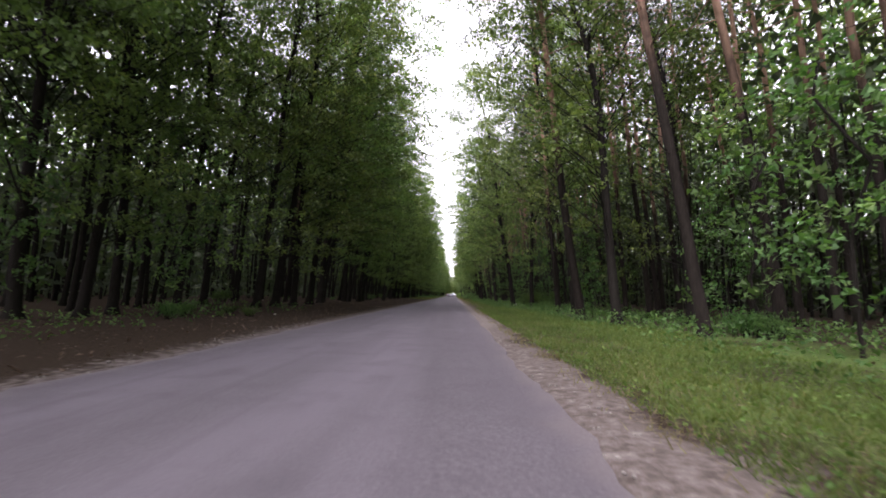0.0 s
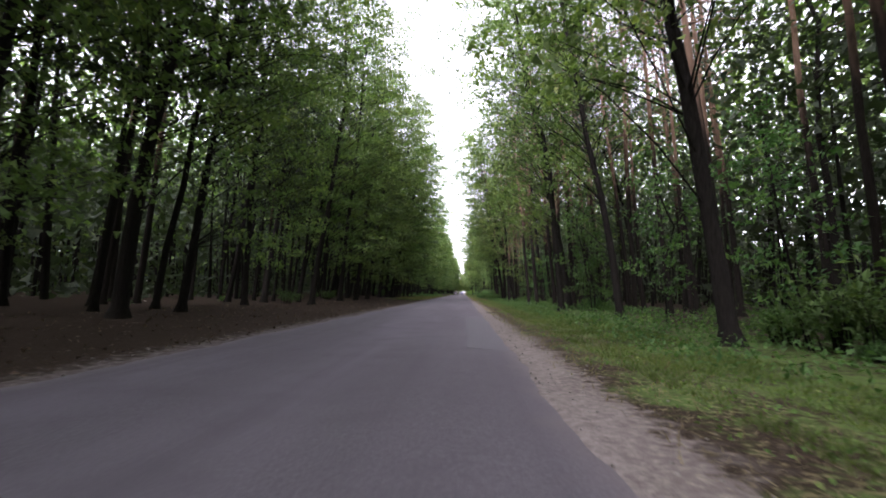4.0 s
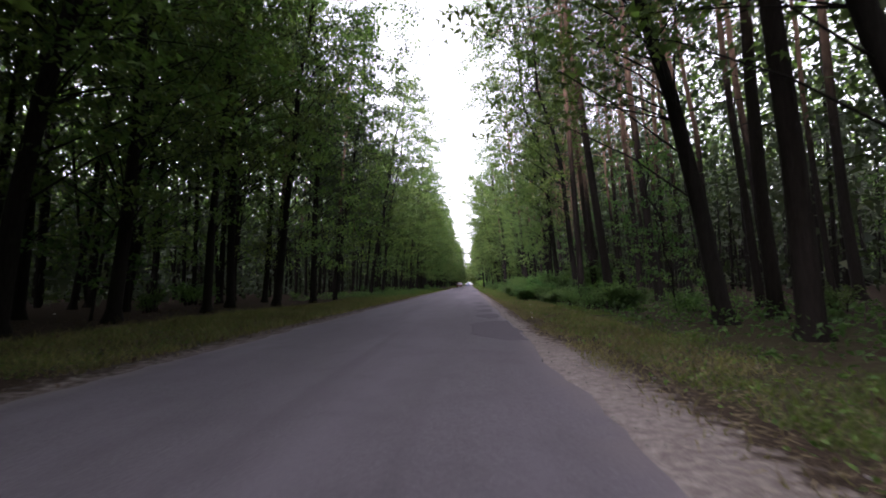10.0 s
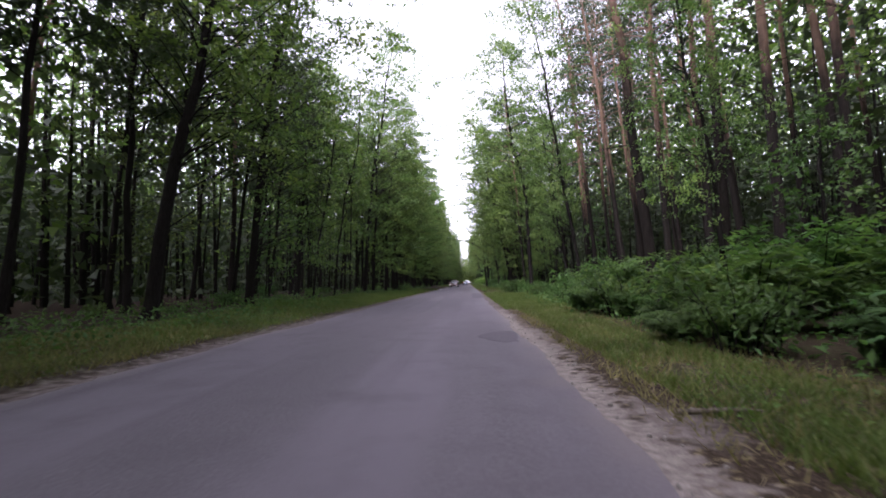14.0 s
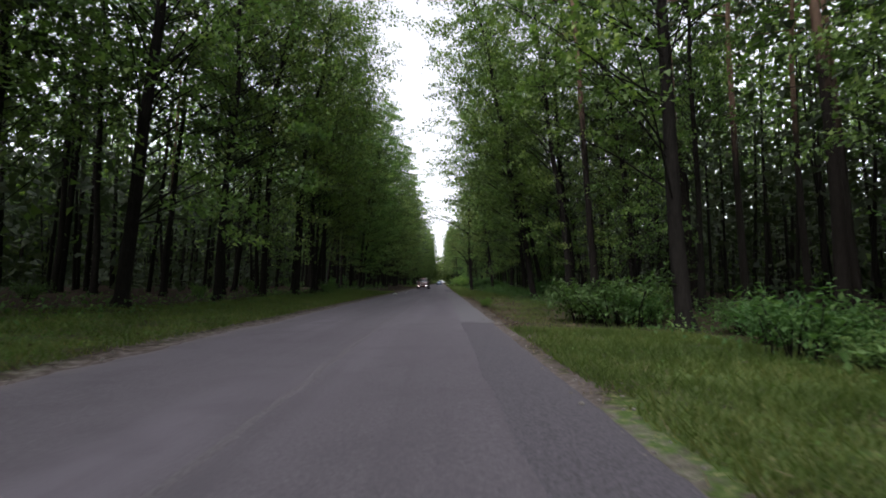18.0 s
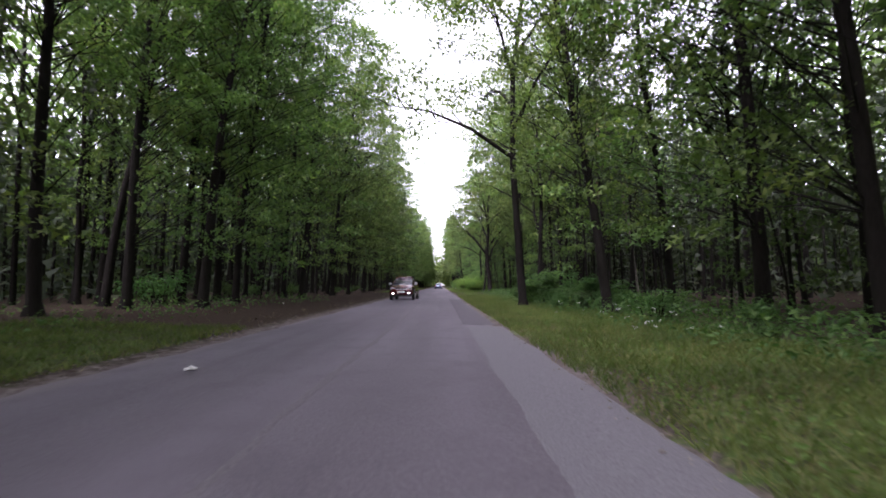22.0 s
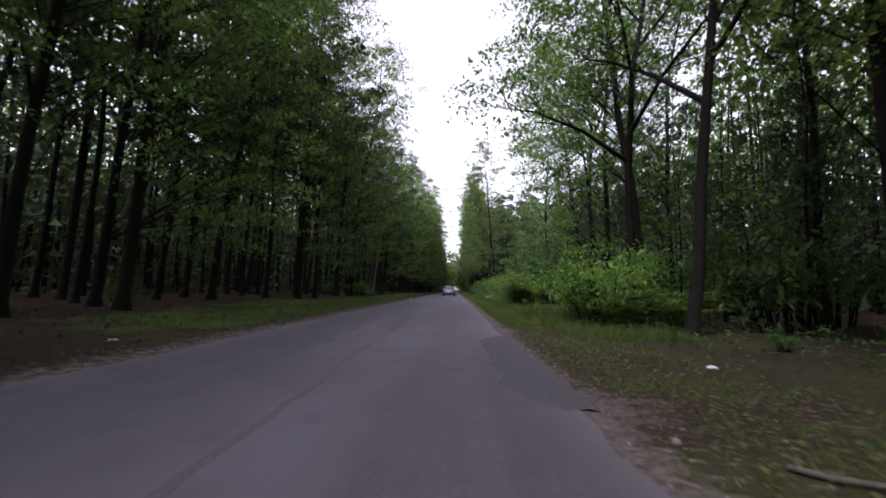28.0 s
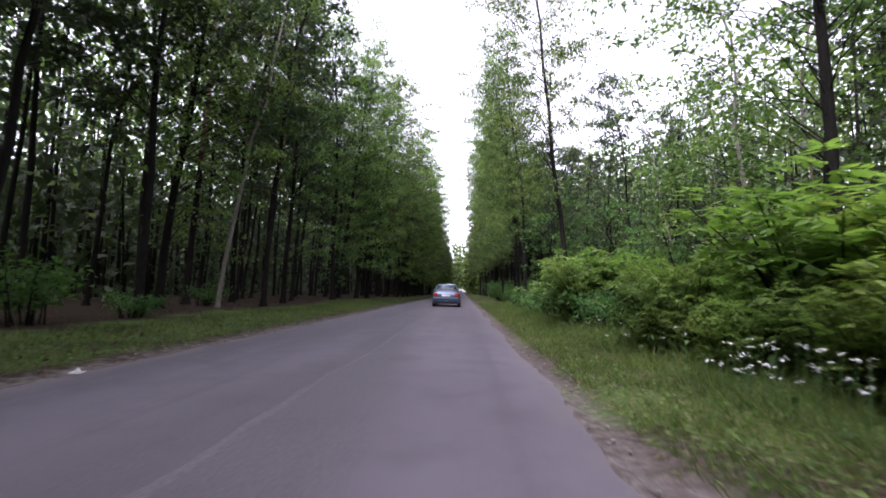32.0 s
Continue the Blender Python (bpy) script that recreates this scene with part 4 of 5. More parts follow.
tagged(ground, "forest floor of leaf litter, moss and sandy soil", "ground", kind="structure")

ROAD_L, ROAD_R = -4.4, 0.85


def ragged(y, seed, amp):
    return amp * (noise.noise((y * 0.35, seed, 0.0)) + 0.5 * noise.noise((y * 1.3, seed, 5.0)) + 0.3 * noise.noise((y * 4.0, seed, 9.0)) + 0.22 * noise.noise((y * 13.0, seed, 3.0)))


def crowned(x):
    s = (x - ROAD_L) / (ROAD_R - ROAD_L)
    return 0.03 * (1 - (2 * s - 1) ** 2)


def strip(name, left, right, y0, y1, z, m, label, category, step_y=0.4, crown=0.0, kind="structure", thick=0.12, follow=False):
    """A long sheet with ragged edges, a little thick at its sides."""
    k = max(3, int((y1 - y0) / step_y))
    vs = []
    for y in np.linspace(y0, y1, k):
        a, c = left(y), right(y)
        for s in (0.0, 0.0, 0.25, 0.5, 0.75, 1.0, 1.0):
            vs.append([a + (c - a) * s, y + (ragged(2.0 * s, 80.0 + y0, 0.22) if follow else 0.0), z + crown * (1 - (2 * s - 1) ** 2) + (crowned(a + (c - a) * s) if follow else 0.0)])
        vs[-7][2] -= thick
        vs[-1][2] -= thick
        vs[-7][0] -= 0.04
        vs[-1][0] += 0.04
    i = np.arange(k * 7).reshape(k, 7)
    q = np.stack([i[:-1, :-1], i[:-1, 1:], i[1:, 1:], i[1:, :-1]], -1).reshape(-1, 4)
    ob = new(name, mesh(name, vs, np.concatenate([q[:, [0, 1, 2]], q[:, [0, 2, 3]]]), [m]))
    return tagged(ob, label, category, kind=kind)


strip("road", lambda y: ROAD_L + ragged(y, 1.0, 0.22), lambda y: ROAD_R + ragged(y, 2.0, 0.13), -60, 620, 0.0, M_ROAD, "worn grey asphalt country road with ragged edges", "road", 0.2, 0.03)


def waver(left, right, y0, y1, seed, amp):
    """Two edges that wander, and close in at both ends."""
    def near(y):
        soft = 1.1 if y1 - y0 < 9 else 0.15
        return min(1.0, ((y - y0) / soft + 0.12) ** 0.5, ((y1 - y) / soft + 0.12) ** 0.5)
    return (lambda y: right + (left - right) * near(y) + ragged(y * 1.7, seed, amp)), (lambda y: right + ragged(y * 1.7, seed + 4.0, amp))


def patch(name, left, right, y0, y1, m, label, lift, seed, amp=0.13):
    a, c = waver(left, right, y0, y1, seed, amp)
    return strip(name, a, c, y0, y1, lift, m, label, "road patch", 0.07, 0.0, "structure", 0.012, True)


# dark and pale repairs along the right-hand edge of the road, each laid on the crowned surface
for k, (x0, x1, y0, y1, m) in enumerate(DARK_PATCHES):
    patch("road_patch", x0, x1, y0, y1, M_PATCH if m == 0 else M_PALE, "dark square-cut asphalt repair in the road" if m == 0 else "pale grey asphalt repair along the road's edge", 0.004, 20.0 + k, 0.13 if m == 0 and y1 - y0 < 9 else 0.05)
strip("road_seam", lambda y: -1.625 + ragged(y * 0.3, 60.0, 0.12) + ragged(y, 64.0, 0.04), lambda y: -1.58 + ragged(y * 0.3, 60.0, 0.12) + ragged(y, 66.0, 0.05), 128, 340, 0.004, M_SEAM, "pale joint along the middle of the road", "road joint", 0.2, 0.0, "structure", 0.009, True)

# gravel shoulders
strip("gravel_shoulder", lambda y: ROAD_R - 0.12 + ragged(y, 2.0, 0.13), lambda y: ROAD_R + 0.42 + ragged(y, 31.0, 0.3) + 0.25 * math.sin(y * 0.09), -30, 116, -0.06, M_GROUND, "pale sandy gravel shoulder beside the road", "shoulder", 0.4, 0.06)
strip("gravel_shoulder_south", lambda y: ROAD_R - 0.12 + ragged(y, 2.0, 0.13), lambda y: ROAD_R + 0.22 + ragged(y, 33.0, 0.22), 116, 380, -0.055, M_GROUND, "narrow sandy shoulder beside the road", "shoulder", 0.4, 0.05)
strip("gravel_shoulder_west", lambda y: ROAD_L - 0.30 + ragged(y, 35.0, 0.5), lambda y: ROAD_L + 0.12 + ragged(y, 1.0, 0.22), -30, 380, -0.05, M_GROUND, "thin sandy edge beside the road", "shoulder", 0.4, 0.05)

# ======================= bushes and undergrowth =======================
rng = np.random.default_rng(11)


def hedge(stock, y0, y1, x0, x1, low, high, count):
    for k in range(count):
        y = y0 + (y1 - y0) * (k + rng.uniform(0.1, 0.9)) / count
        x = x0 + (x1 - x0) * rng.uniform(0, 1)
        s = rng.uniform(low, high) * rng.uniform(0.6, 1.35) / (2.6 if stock is SHRUBS else 1.8 if stock is ELDERS else 1.5)
        stock.put(x, y, ground_height(x, y) - 0.03, rng.uniform(0, 360), s, rng.uniform(-9, 9), int(rng.integers(0, 99)), rng.uniform(0.85, 1.3))


for spec in HEDGES:
    hedge({"b": BUSHES, "l": BRIGHT, "t": SHRUBS, "e": ELDERS}[spec[0]], *spec[1:])

# ======================= far wood, grass, herbs =======================


def far_wood(name, sign, label):
    """The wood beyond the nearer trees: bare trunks, leafy sprays and low scrub."""
    k = 1500
    rng = np.random.default_rng(21 if sign > 0 else 22)
    x = sign * rng.uniform(19, 50, k)
    y = rng.uniform(-5, 560, k)
    bars = []
    for a, c in zip(x, y):
        h, r, tilt = rng.uniform(13, 22), rng.uniform(0.07, 0.16), rng.normal(0, 0.35, 2)
        bars.append(tube([(a, c, -0.2), (a + tilt[0], c + tilt[1], h * 0.5), (a + tilt[0] * 1.6, c + tilt[1] * 1.6, h)], [r * 1.2, r * 0.8, 0.03], 5))
    # trunks share the bark colour that has shade painted in
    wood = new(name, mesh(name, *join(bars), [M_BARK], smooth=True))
    tagged(wood, label, "trees", kind="stuff")
    j = 150000 if sign > 0 else 200000
    fx, fy = sign * rng.uniform(*((19, 50) if sign > 0 else (20, 51)), j), rng.uniform(-8, 560, j)
    fz = np.where(rng.uniform(0, 1, j) < 0.15, rng.uniform(0.2, 3.0, j), rng.uniform(3.0, 9.5, j) + rng.uniform(0, 4.0, j))
    # the dark needle colour stands in for shade inside the wood
    crown = new("foliage", mesh("foliage", *leaves(np.stack([fx, fy, fz], 1), 0.62, rng, 0.8, 0.75, 0.2, False), [M_NEEDLE_AND_SHADED]))
    crown.parent = wood
    # boughs between the near trees and the far ones, in layers
    j = 120000 if sign < 0 else 130000
    fx, fy = rng.uniform(*((-30, -13.5) if sign < 0 else (11, 28)), j), rng.uniform(-8, 330, j)
    fz = rng.uniform(7.0, 15.5, j) - (4.0 * (rng.uniform(0, 1, j) < 0.4) if sign < 0 else 0.0)
    layer = np.sin(fx * 0.9 + fy * 0.31) + np.sin(fy * 0.83 - fz * 0.7) + np.sin(fx * 0.5 + fz * 1.3)
    keep = layer + rng.uniform(-1, 1, j) > -0.5
    if sign > 0:
        keep &= (fy < 150) | ((fy < 190) & (rng.uniform(0, 1, j) < 0.75)) | ((fy > 222) & (fy < 247))
    else:
        keep &= ~(((fy > 114) & (fy < 132)) | ((fy > 138) & (fy < 158)) | ((fy > 180) & (fy < 206))) | (rng.uniform(0, 1, j) < 0.6)
        keep &= ((fy > 84) & (fy < 136)) | (rng.uniform(0, 1, j) < np.where((fy > 150) & (fy < 232), 0.45, 0.25))
    # east boughs get the same dark colour in place of shade
    boughs = new("boughs", mesh("boughs", *leaves(np.stack([fx, fy, fz], 1)[keep], 0.38, rng, 0.6, 0.75, 0.2, False), [M_LEAF if sign < 0 else M_NEEDLE_AND_SHADED]))
    boughs.parent = wood
    j = 330000
    fx, fy, fz = sign * rng.uniform(16, 54, j), rng.uniform(-10, 560, j), rng.uniform(14.0, 21.0, j)
    if sign > 0:
        keep = (((fy < 268) & ((fy < 194) | (fy > 228))) | (fy > 330) | (fx > 23)) & ((fy < 96) | (fy > 146) | (rng.uniform(0, 1, j) < 0.5))
    else:
        keep = ~(((fy > 112) & (fy < 132)) | ((fy > 136) & (fy < 160)) | ((fy > 178) & (fy < 208)) | ((fy > 236) & (fy < 250))) | (rng.uniform(0, 1, j) < 0.7)
        keep &= ((fy > 84) & (fy < 136)) | (rng.uniform(0, 1, j) < 0.5)
    fx, fy, fz = fx[keep], fy[keep], fz[keep]
    roof = new("canopy", mesh("canopy", *leaves(np.stack([fx, fy, fz], 1), 0.5, rng, 0.45, 0.8, 0.2, False), [M_LEAF]))
    roof.parent = wood
    j = 80000
    fx, fy = sign * (51 + rng.uniform(0, 5, j)), rng.uniform(-10, 560, j)
    fz = rng.uniform(0, 1, j) * ((9.5 + 4.0 * ((fy > 128) & (fy < 330)) if sign > 0 else 16.0 + 4.0 * ((fy > 75) & (fy < 135))) + 2.0 * np.sin(fy * 0.21) + 1.5 * np.sin(fy * 0.7))
    wall = new("scrub", mesh("scrub", *leaves(np.stack([fx, fy, fz], 1), 1.5, rng, 1.2, 0.9, 0.2, False), [M_LEAF]))
    wall.parent = wood


far_wood("far_wood_east", 1.0, "dense far wood of thin trunks, foliage coloured dark for shade")
far_wood("far_wood_west", -1.0, "dense far wood to the west, thin trunks, foliage coloured dark for shade")

# the far end of the avenue, and the wood behind
rng = np.random.default_rng(23)
j = 90000
far = rng.uniform(0, 1, j) < 0.85
ey = np.where(far, 425 + 420 * rng.uniform(0, 1, j) ** 1.3, rng.uniform(-40, -14, j))
side = rng.uniform(0, 1, j) < 0.5
ez = rng.uniform(0.0, 18.0, j)
reach = np.where(ez < 3.0, 3.0, 0.3) + 2.2 * np.abs(ez - 8.0) / 10.0 - 0.7 * np.sin(ey * 0.35) * np.sin(ey * 0.13)
ex = np.where(side, 0.9 + reach + 34 * rng.uniform(0, 1, j) ** 2.2, -3.6 - reach - 34 * rng.uniform(0, 1, j) ** 2.2)
# thin boughs over the road, far off
over = (rng.uniform(0, 1, j) < 0.06) & (ey > 430) & (ez > 4.0)
ex = np.where(over, rng.uniform(-4.0, 1.5, j), ex)
ends = new("far_wood_ends", mesh("far_wood_ends", *leaves(np.stack([ex, ey, ez], 1), 1.3, rng, 0.8, 0.7, 0.2, False), [M_LEAF]))
tagged(ends, "far green wood closing both ends of the road", "trees", kind="stuff")


def blades(at, height, rng, width=0.007):
    """Single grass blades, bent over."""
    k = len(at)
    h = height * rng.uniform(0.4, 1.3, k) * (1 + (rng.uniform(0, 1, k) < 0.06) * 0.9)
    yaw = rng.uniform(0, 2 * np.pi, k)
    s = np.stack([np.cos(yaw), np.sin(yaw), np.zeros(k)], 1) * width
    lie = rng.uniform(0, 2 * np.pi, k)
    bend = np.stack([np.cos(lie), np.sin(lie), np.zeros(k)], 1) * (h * rng.uniform(0.2, 1.5, k))[:, None]
    tip = at + bend + np.stack([np.zeros(k), np.zeros(k), h], 1)
    v = np.stack([at - s, at + s, tip], 1).reshape(-1, 3)
    t = np.arange(3 * k).reshape(-1, 3)
    return v, t


def spread(k, x0, x1, y0, y1, rng, thick=0.5, seed=0.0, cell=0.9):
    """Places on the ground, gathered in tufts and left out in patches."""
    x, y = rng.uniform(x0, x1, k), rng.uniform(y0, y1, k)
    fx = np.array([noise.noise((a / cell, c / cell, seed)) + 0.7 * noise.noise((a * 2.7 / cell, c * 2.7 / cell, seed + 7.0)) for a, c in zip(x, y)])
    keep = fx * 0.9 + rng.uniform(-0.5, 0.5, k) > 0.5 - thick
    x, y = x[keep], y[keep]
    z = np.array([ground_height(a, c) for a, c in zip(x, y)]) - 0.01
    return np.stack([x, y, z], 1)


rng = np.random.default_rng(31)
for name, m, rows, label in (
    ("grass_east", M_GRASS, ((42000, 1.6, 5.6, -5.8, 34.2, 0.66, 0.13), (37800, 2.3, 5.0, 34.2, 77.8, 0.42, 0.10), (23100, 1.9, 4.2, 77.8, 114, 0.40, 0.10), (18900, 1.6, 3.0, 114, 135, 0.5, 0.13),
                             (40000, 1.2, 5.0, 134.0, 157.0, 0.7, 0.14), (9000, 1.6, 5.0, 158.4, 180.0, 0.4, 0.09), (42000, 1.1, 5.6, 179.8, 223.6, 0.7, 0.16), (5000, 1.4, 3.4, 226.6, 251.1, 0.35, 0.10), (22400, 1.2, 2.6, 248, 312.3, 0.6, 0.12), (30799, 2.4, 5.0, 245, 312.3, 0.75, 0.30)), "green and straw-coloured grass on the verge"),
    ("grass_west", M_GRASS, ((8800, -8.5, -5.2, 92, 118.8, 0.45, 0.14), (12600, -9.0, -5.2, 118.8, 147.1, 0.6, 0.16), (36400, -10.0, -5.0, 137.3, 193.1, 0.8, 0.14), (12600, -8.5, -5.1, 245, 312.3, 0.6, 0.16)), "short green grass at the wood's edge"),
):
    pieces = [blades(spread(int(k * 3.0), x0, x1, y0, y1, rng, thick, 1.0 + y0), h * 0.85, rng) for k, x0, x1, y0, y1, thick, h in rows]
    tagged(new(name, mesh(name, *join(pieces), [m])), label, "grass", kind="stuff")

pieces = []
for k, x0, x1, y0, y1, thick, h in ((18200, 4.2, 11, -5.8, 40, 0.6, 0.5), (22000, 3.2, 11, 40, 82.9, 0.5, 0.3), (11200, 3.6, 11, 82.9, 114, 0.6, 0.45), (7000, 2.8, 8, 114, 142.1, 0.5, 0.4),
                                    (15399, 3.8, 11, 142.1, 186.4, 0.55, 0.45), (18200, 3.6, 10, 183.1, 226.6, 0.7, 0.6), (4000, 4.0, 10, 226.6, 248, 0.45, 0.3), (8400, 2.6, 9, 248, 306.3, 0.55, 0.45),
                                    (3500, -13, -7.6, 4, 26.2, 0.3, 0.3), (8400, -13, -6.2, 118.8, 142.1, 0.62, 0.35), (9800, -13, -7.5, 137.3, 211.8, 0.45, 0.35)):
    at = spread(k, x0, x1, y0, y1, rng, thick, 2.0 + y0, 1.6)
    at[:, 2] += 0.04 + rng.uniform(0, 1, len(at)) ** 1.5 * h
    pieces.append(leaves(at, 0.115, rng, 0.4, 0.6, 0.1))
tagged(new("undergrowth", mesh("undergrowth", *join(pieces), [M_HERB])), "low leafy green plants on the forest floor", "undergrowth", kind="stuff")

pieces = []
for k, x0, x1, y0, y1, thick, h in ((12600, 1.5, 5.5, -5.8, 34.2, 0.66, 0.10), (8400, 1.8, 5.0, 34.2, 86.2, 0.42, 0.07), (7000, 1.6, 4.0, 86.2, 132.7, 0.45, 0.08), (5000, 1.4, 5.0, 132.7, 183.1, 0.45, 0.09), (11200, 1.2, 5.5, 183.1, 232.7, 0.62, 0.12),
                                    (9800, 1.3, 4.0, 232.7, 297.3, 0.62, 0.12), (9800, -8.8, -5.2, 82.9, 142.1, 0.5, 0.06), (9800, -8.8, -5.2, 142.1, 186.4, 0.6, 0.09), (8400, -8.5, -5.2, 245, 303.3, 0.6, 0.07)):
    at = spread(k, x0, x1, y0, y1, rng, thick, 4.0 + y0, 1.1)
    at[:, 2] += 0.02 + rng.uniform(0, 1, len(at)) * h
    pieces.append(leaves(at, 0.05, rng, 0.5, 0.7, 0.0))
tagged(new("verge_plants", mesh("verge_plants", *join(pieces), [M_GRASS])), "small broad-leaved green plants in the verge", "plants", kind="stuff")

M_HAY = leaf_material("dry_grass_blade", (0.10, 0.095, 0.036), (0.19, 0.18, 0.07), (0.30, 0.27, 0.12), 0.35, 0.6)
pieces = [blades(spread(k, x0, x1, y0, y1, rng, thick, 9.0 + y0), h, rng) for k, x0, x1, y0, y1, thick, h in (
    (46000, -8.8, -5.0, 92, 128, 0.6, 0.16), (30000, -8.6, -5.0, 128, 190, 0.35, 0.10), (42000, 1.3, 3.4, 92, 136, 0.6, 0.11), (13000, 1.3, 3.6, 40, 92, 0.35, 0.08),
    (36000, 1.2, 4.4, 178, 226, 0.4, 0.12), (5000, 1.2, 3.4, 136, 178, 0.35, 0.08), (14000, 1.2, 3.6, -5, 36, 0.35, 0.08), (16000, 1.1, 3.4, 248, 300, 0.4, 0.10))]
tagged(new("dry_grass", mesh("dry_grass", *join(pieces), [M_HAY])), "yellowed dry grass on both verges", "grass", kind="stuff")

# dry stalks lying between the gravel and the grass
M_STRAW = leaf_material("dry_straw", (0.10, 0.08, 0.045), (0.17, 0.14, 0.078), (0.26, 0.22, 0.13), 0.15)
at = np.concatenate([spread(k, x0, x1, y0, y1, rng, 0.5, 8.0 + y0) for k, x0, x1, y0, y1 in ((12600, 1.3, 3.0, -5.8, 40), (12600, 1.2, 3.2, 40, 89.3), (19600, 1.1, 3.4, 89.3, 135), (4900, 1.0, 2.2, 135, 179.8), (8400, 1.0, 2.0, 179.8, 223.6), (12600, 1.0, 3.2, 223.6, 306.3), (11200, -6.0, -4.6, 79.5, 306.3))])
at[:, 2] += 0.012 + rng.uniform(0, 1, len(at)) ** 2 * 0.06
tagged(new("dry_straw", mesh("dry_straw", *leaves(at, 0.10, rng, 0.3, 0.09, 0.0, False), [M_STRAW])), "dry straw-coloured stalks lying along the verge", "straw", kind="stuff")

# brown leaves on the forest floor
M_DRY = leaf_material("dry_leaf", (0.055, 0.037, 0.024), (0.10, 0.071, 0.048), (0.165, 0.125, 0.09), 0.1)
at = np.concatenate([spread(17640, -12, -4.7, -9.7, 121.3, rng, 0.6, 3.0), spread(9800, -12, -5.0, 121.3, 257, rng, 0.3, 4.0), spread(15679, -12, -4.7, 233.1, 365, rng, 0.6, 5.0), spread(13000, 2.6, 9, -9.7, 447.8, rng, 0.3, 6.0), spread(2500, 1.3, 3, 156, 182, rng, 0.5, 6.0)])
at[:, 2] += 0.015
tagged(new("fallen_leaves", mesh("fallen_leaves", *leaves(at, 0.085, rng, 0.3, 0.6, 0.0), [M_DRY])), "dry brown leaves lying on the ground", "leaves", kind="stuff")

# ======================= cars =======================


def paint_material(name, colour, rough=0.3, metal=0.0, coat=0.6):
    m, n, l, b = material(name, rough, 0.5)
    f = noise_node(n, l, 3.0, 4.0, place(n))
    dull = tuple(c * 0.82 for c in colour)
    l.new(ramp(n, l, f, (0.3, dull), (0.7, colour)), b.inputs["Base Color"])
    b.inputs["Metallic"].default_value, b.inputs["Coat Weight"].default_value = metal, coat
    return m


M_BLUE = paint_material("blue_metallic_paint", (0.085, 0.122, 0.19), 0.28, 0.5)
M_RED = paint_material("red_paint", (0.085, 0.006, 0.009), 0.2, 0.25)
M_GLASS = paint_material("tinted_glass", (0.02, 0.024, 0.028), 0.06, 0.0, 0.0)
M_BLACK = paint_material("black_plastic", (0.022, 0.022, 0.024), 0.6, 0.0, 0.0)
M_TYRE = paint_material("tyre_rubber", (0.025, 0.025, 0.026), 0.85, 0.0, 0.0)
M_RIM = paint_material("wheel_alloy", (0.45, 0.45, 0.46), 0.35, 0.8, 0.0)
M_TAIL = paint_material("red_lamp_lens", (0.45, 0.02, 0.015), 0.2, 0.0, 0.4)
M_LAMP = paint_material("clear_lamp_lens", (0.4, 0.4, 0.42), 0.15, 0.5, 0.4)
M_PLATE = paint_material("number_plate", (0.7, 0.7, 0.68), 0.5, 0.0, 0.0)
M_GLOW, n, l, b = material("lit_lamp", 0.3, 0.5)
b.inputs["Emission Color"].default_value, b.inputs["Emission Strength"].default_value = (1.0, 0.95, 0.85, 1), 3.5


def part(name, made, m, parent, label="", smooth=False):
    ob = new(name, mesh(name, *made, [m], smooth=smooth))
    ob.parent = parent
    if label:
        tagged(ob, label)
    return ob


def loft(rings):
    """A closed skin over rings of the same number of corners, with its ends shut."""
    r = np.asarray(rings, float)
    k, s = r.shape[:2]
    t = []
    for i in range(k - 1):
        for j in range(s):
            q = (j + 1) % s
            t += [(i * s + j, i * s + q, i * s + s + q), (i * s + j, i * s + s + q, i * s + s + j)]
    v = np.concatenate([r.reshape(-1, 3), r[0].mean(0)[None], r[-1].mean(0)[None]])
    for j in range(s):
        q = (j + 1) % s
        t += [(k * s, q, j), (k * s + 1, (k - 1) * s + j, (k - 1) * s + q)]
    return v, np.array(t)


def block(x0, x1, y0, y1, z0, z1, soft=0.15):
    """A box with cut-off edges."""
    c = soft * min(x1 - x0, y1 - y0, z1 - z0)
    def ring(y, d):
        return [(x0 + d + c, y, z0 + d), (x1 - d - c, y, z0 + d), (x1 - d, y, z0 + d + c), (x1 - d, y, z1 - d - c), (x1 - d - c, y, z1 - d), (x0 + d + c, y, z1 - d), (x0 + d, y, z1 - d - c), (x0 + d, y, z0 + d + c)]
    return loft([ring(y0, c), ring(y0 + c, 0), ring(y1 - c, 0), ring(y1, c)])


def hull(y, zb, zt, w):
    half = [(0.80 * w, zb), (0.97 * w, zb + 0.06), (w, zb + 0.25 * (zt - zb)), (w, zb + 0.62 * (zt - zb)), (0.965 * w, zb + 0.86 * (zt - zb)), (0.86 * w, zt - 0.015), (0.45 * w, zt + 0.012)]
    return [(x, y, z) for x, z in half] + [(-x, y, z) for x, z in reversed(half)]


def cabin(y, zb, zt, wb, wt):
    half = [(wb, zb), (wb * 0.45 + wt * 0.58, zb + 0.55 * (zt - zb)), (wt, zt - 0.03), (wt * 0.86, zt)]
    return [(x, y, z) for x, z in half] + [(-x, y, z) for x, z in reversed(half)]


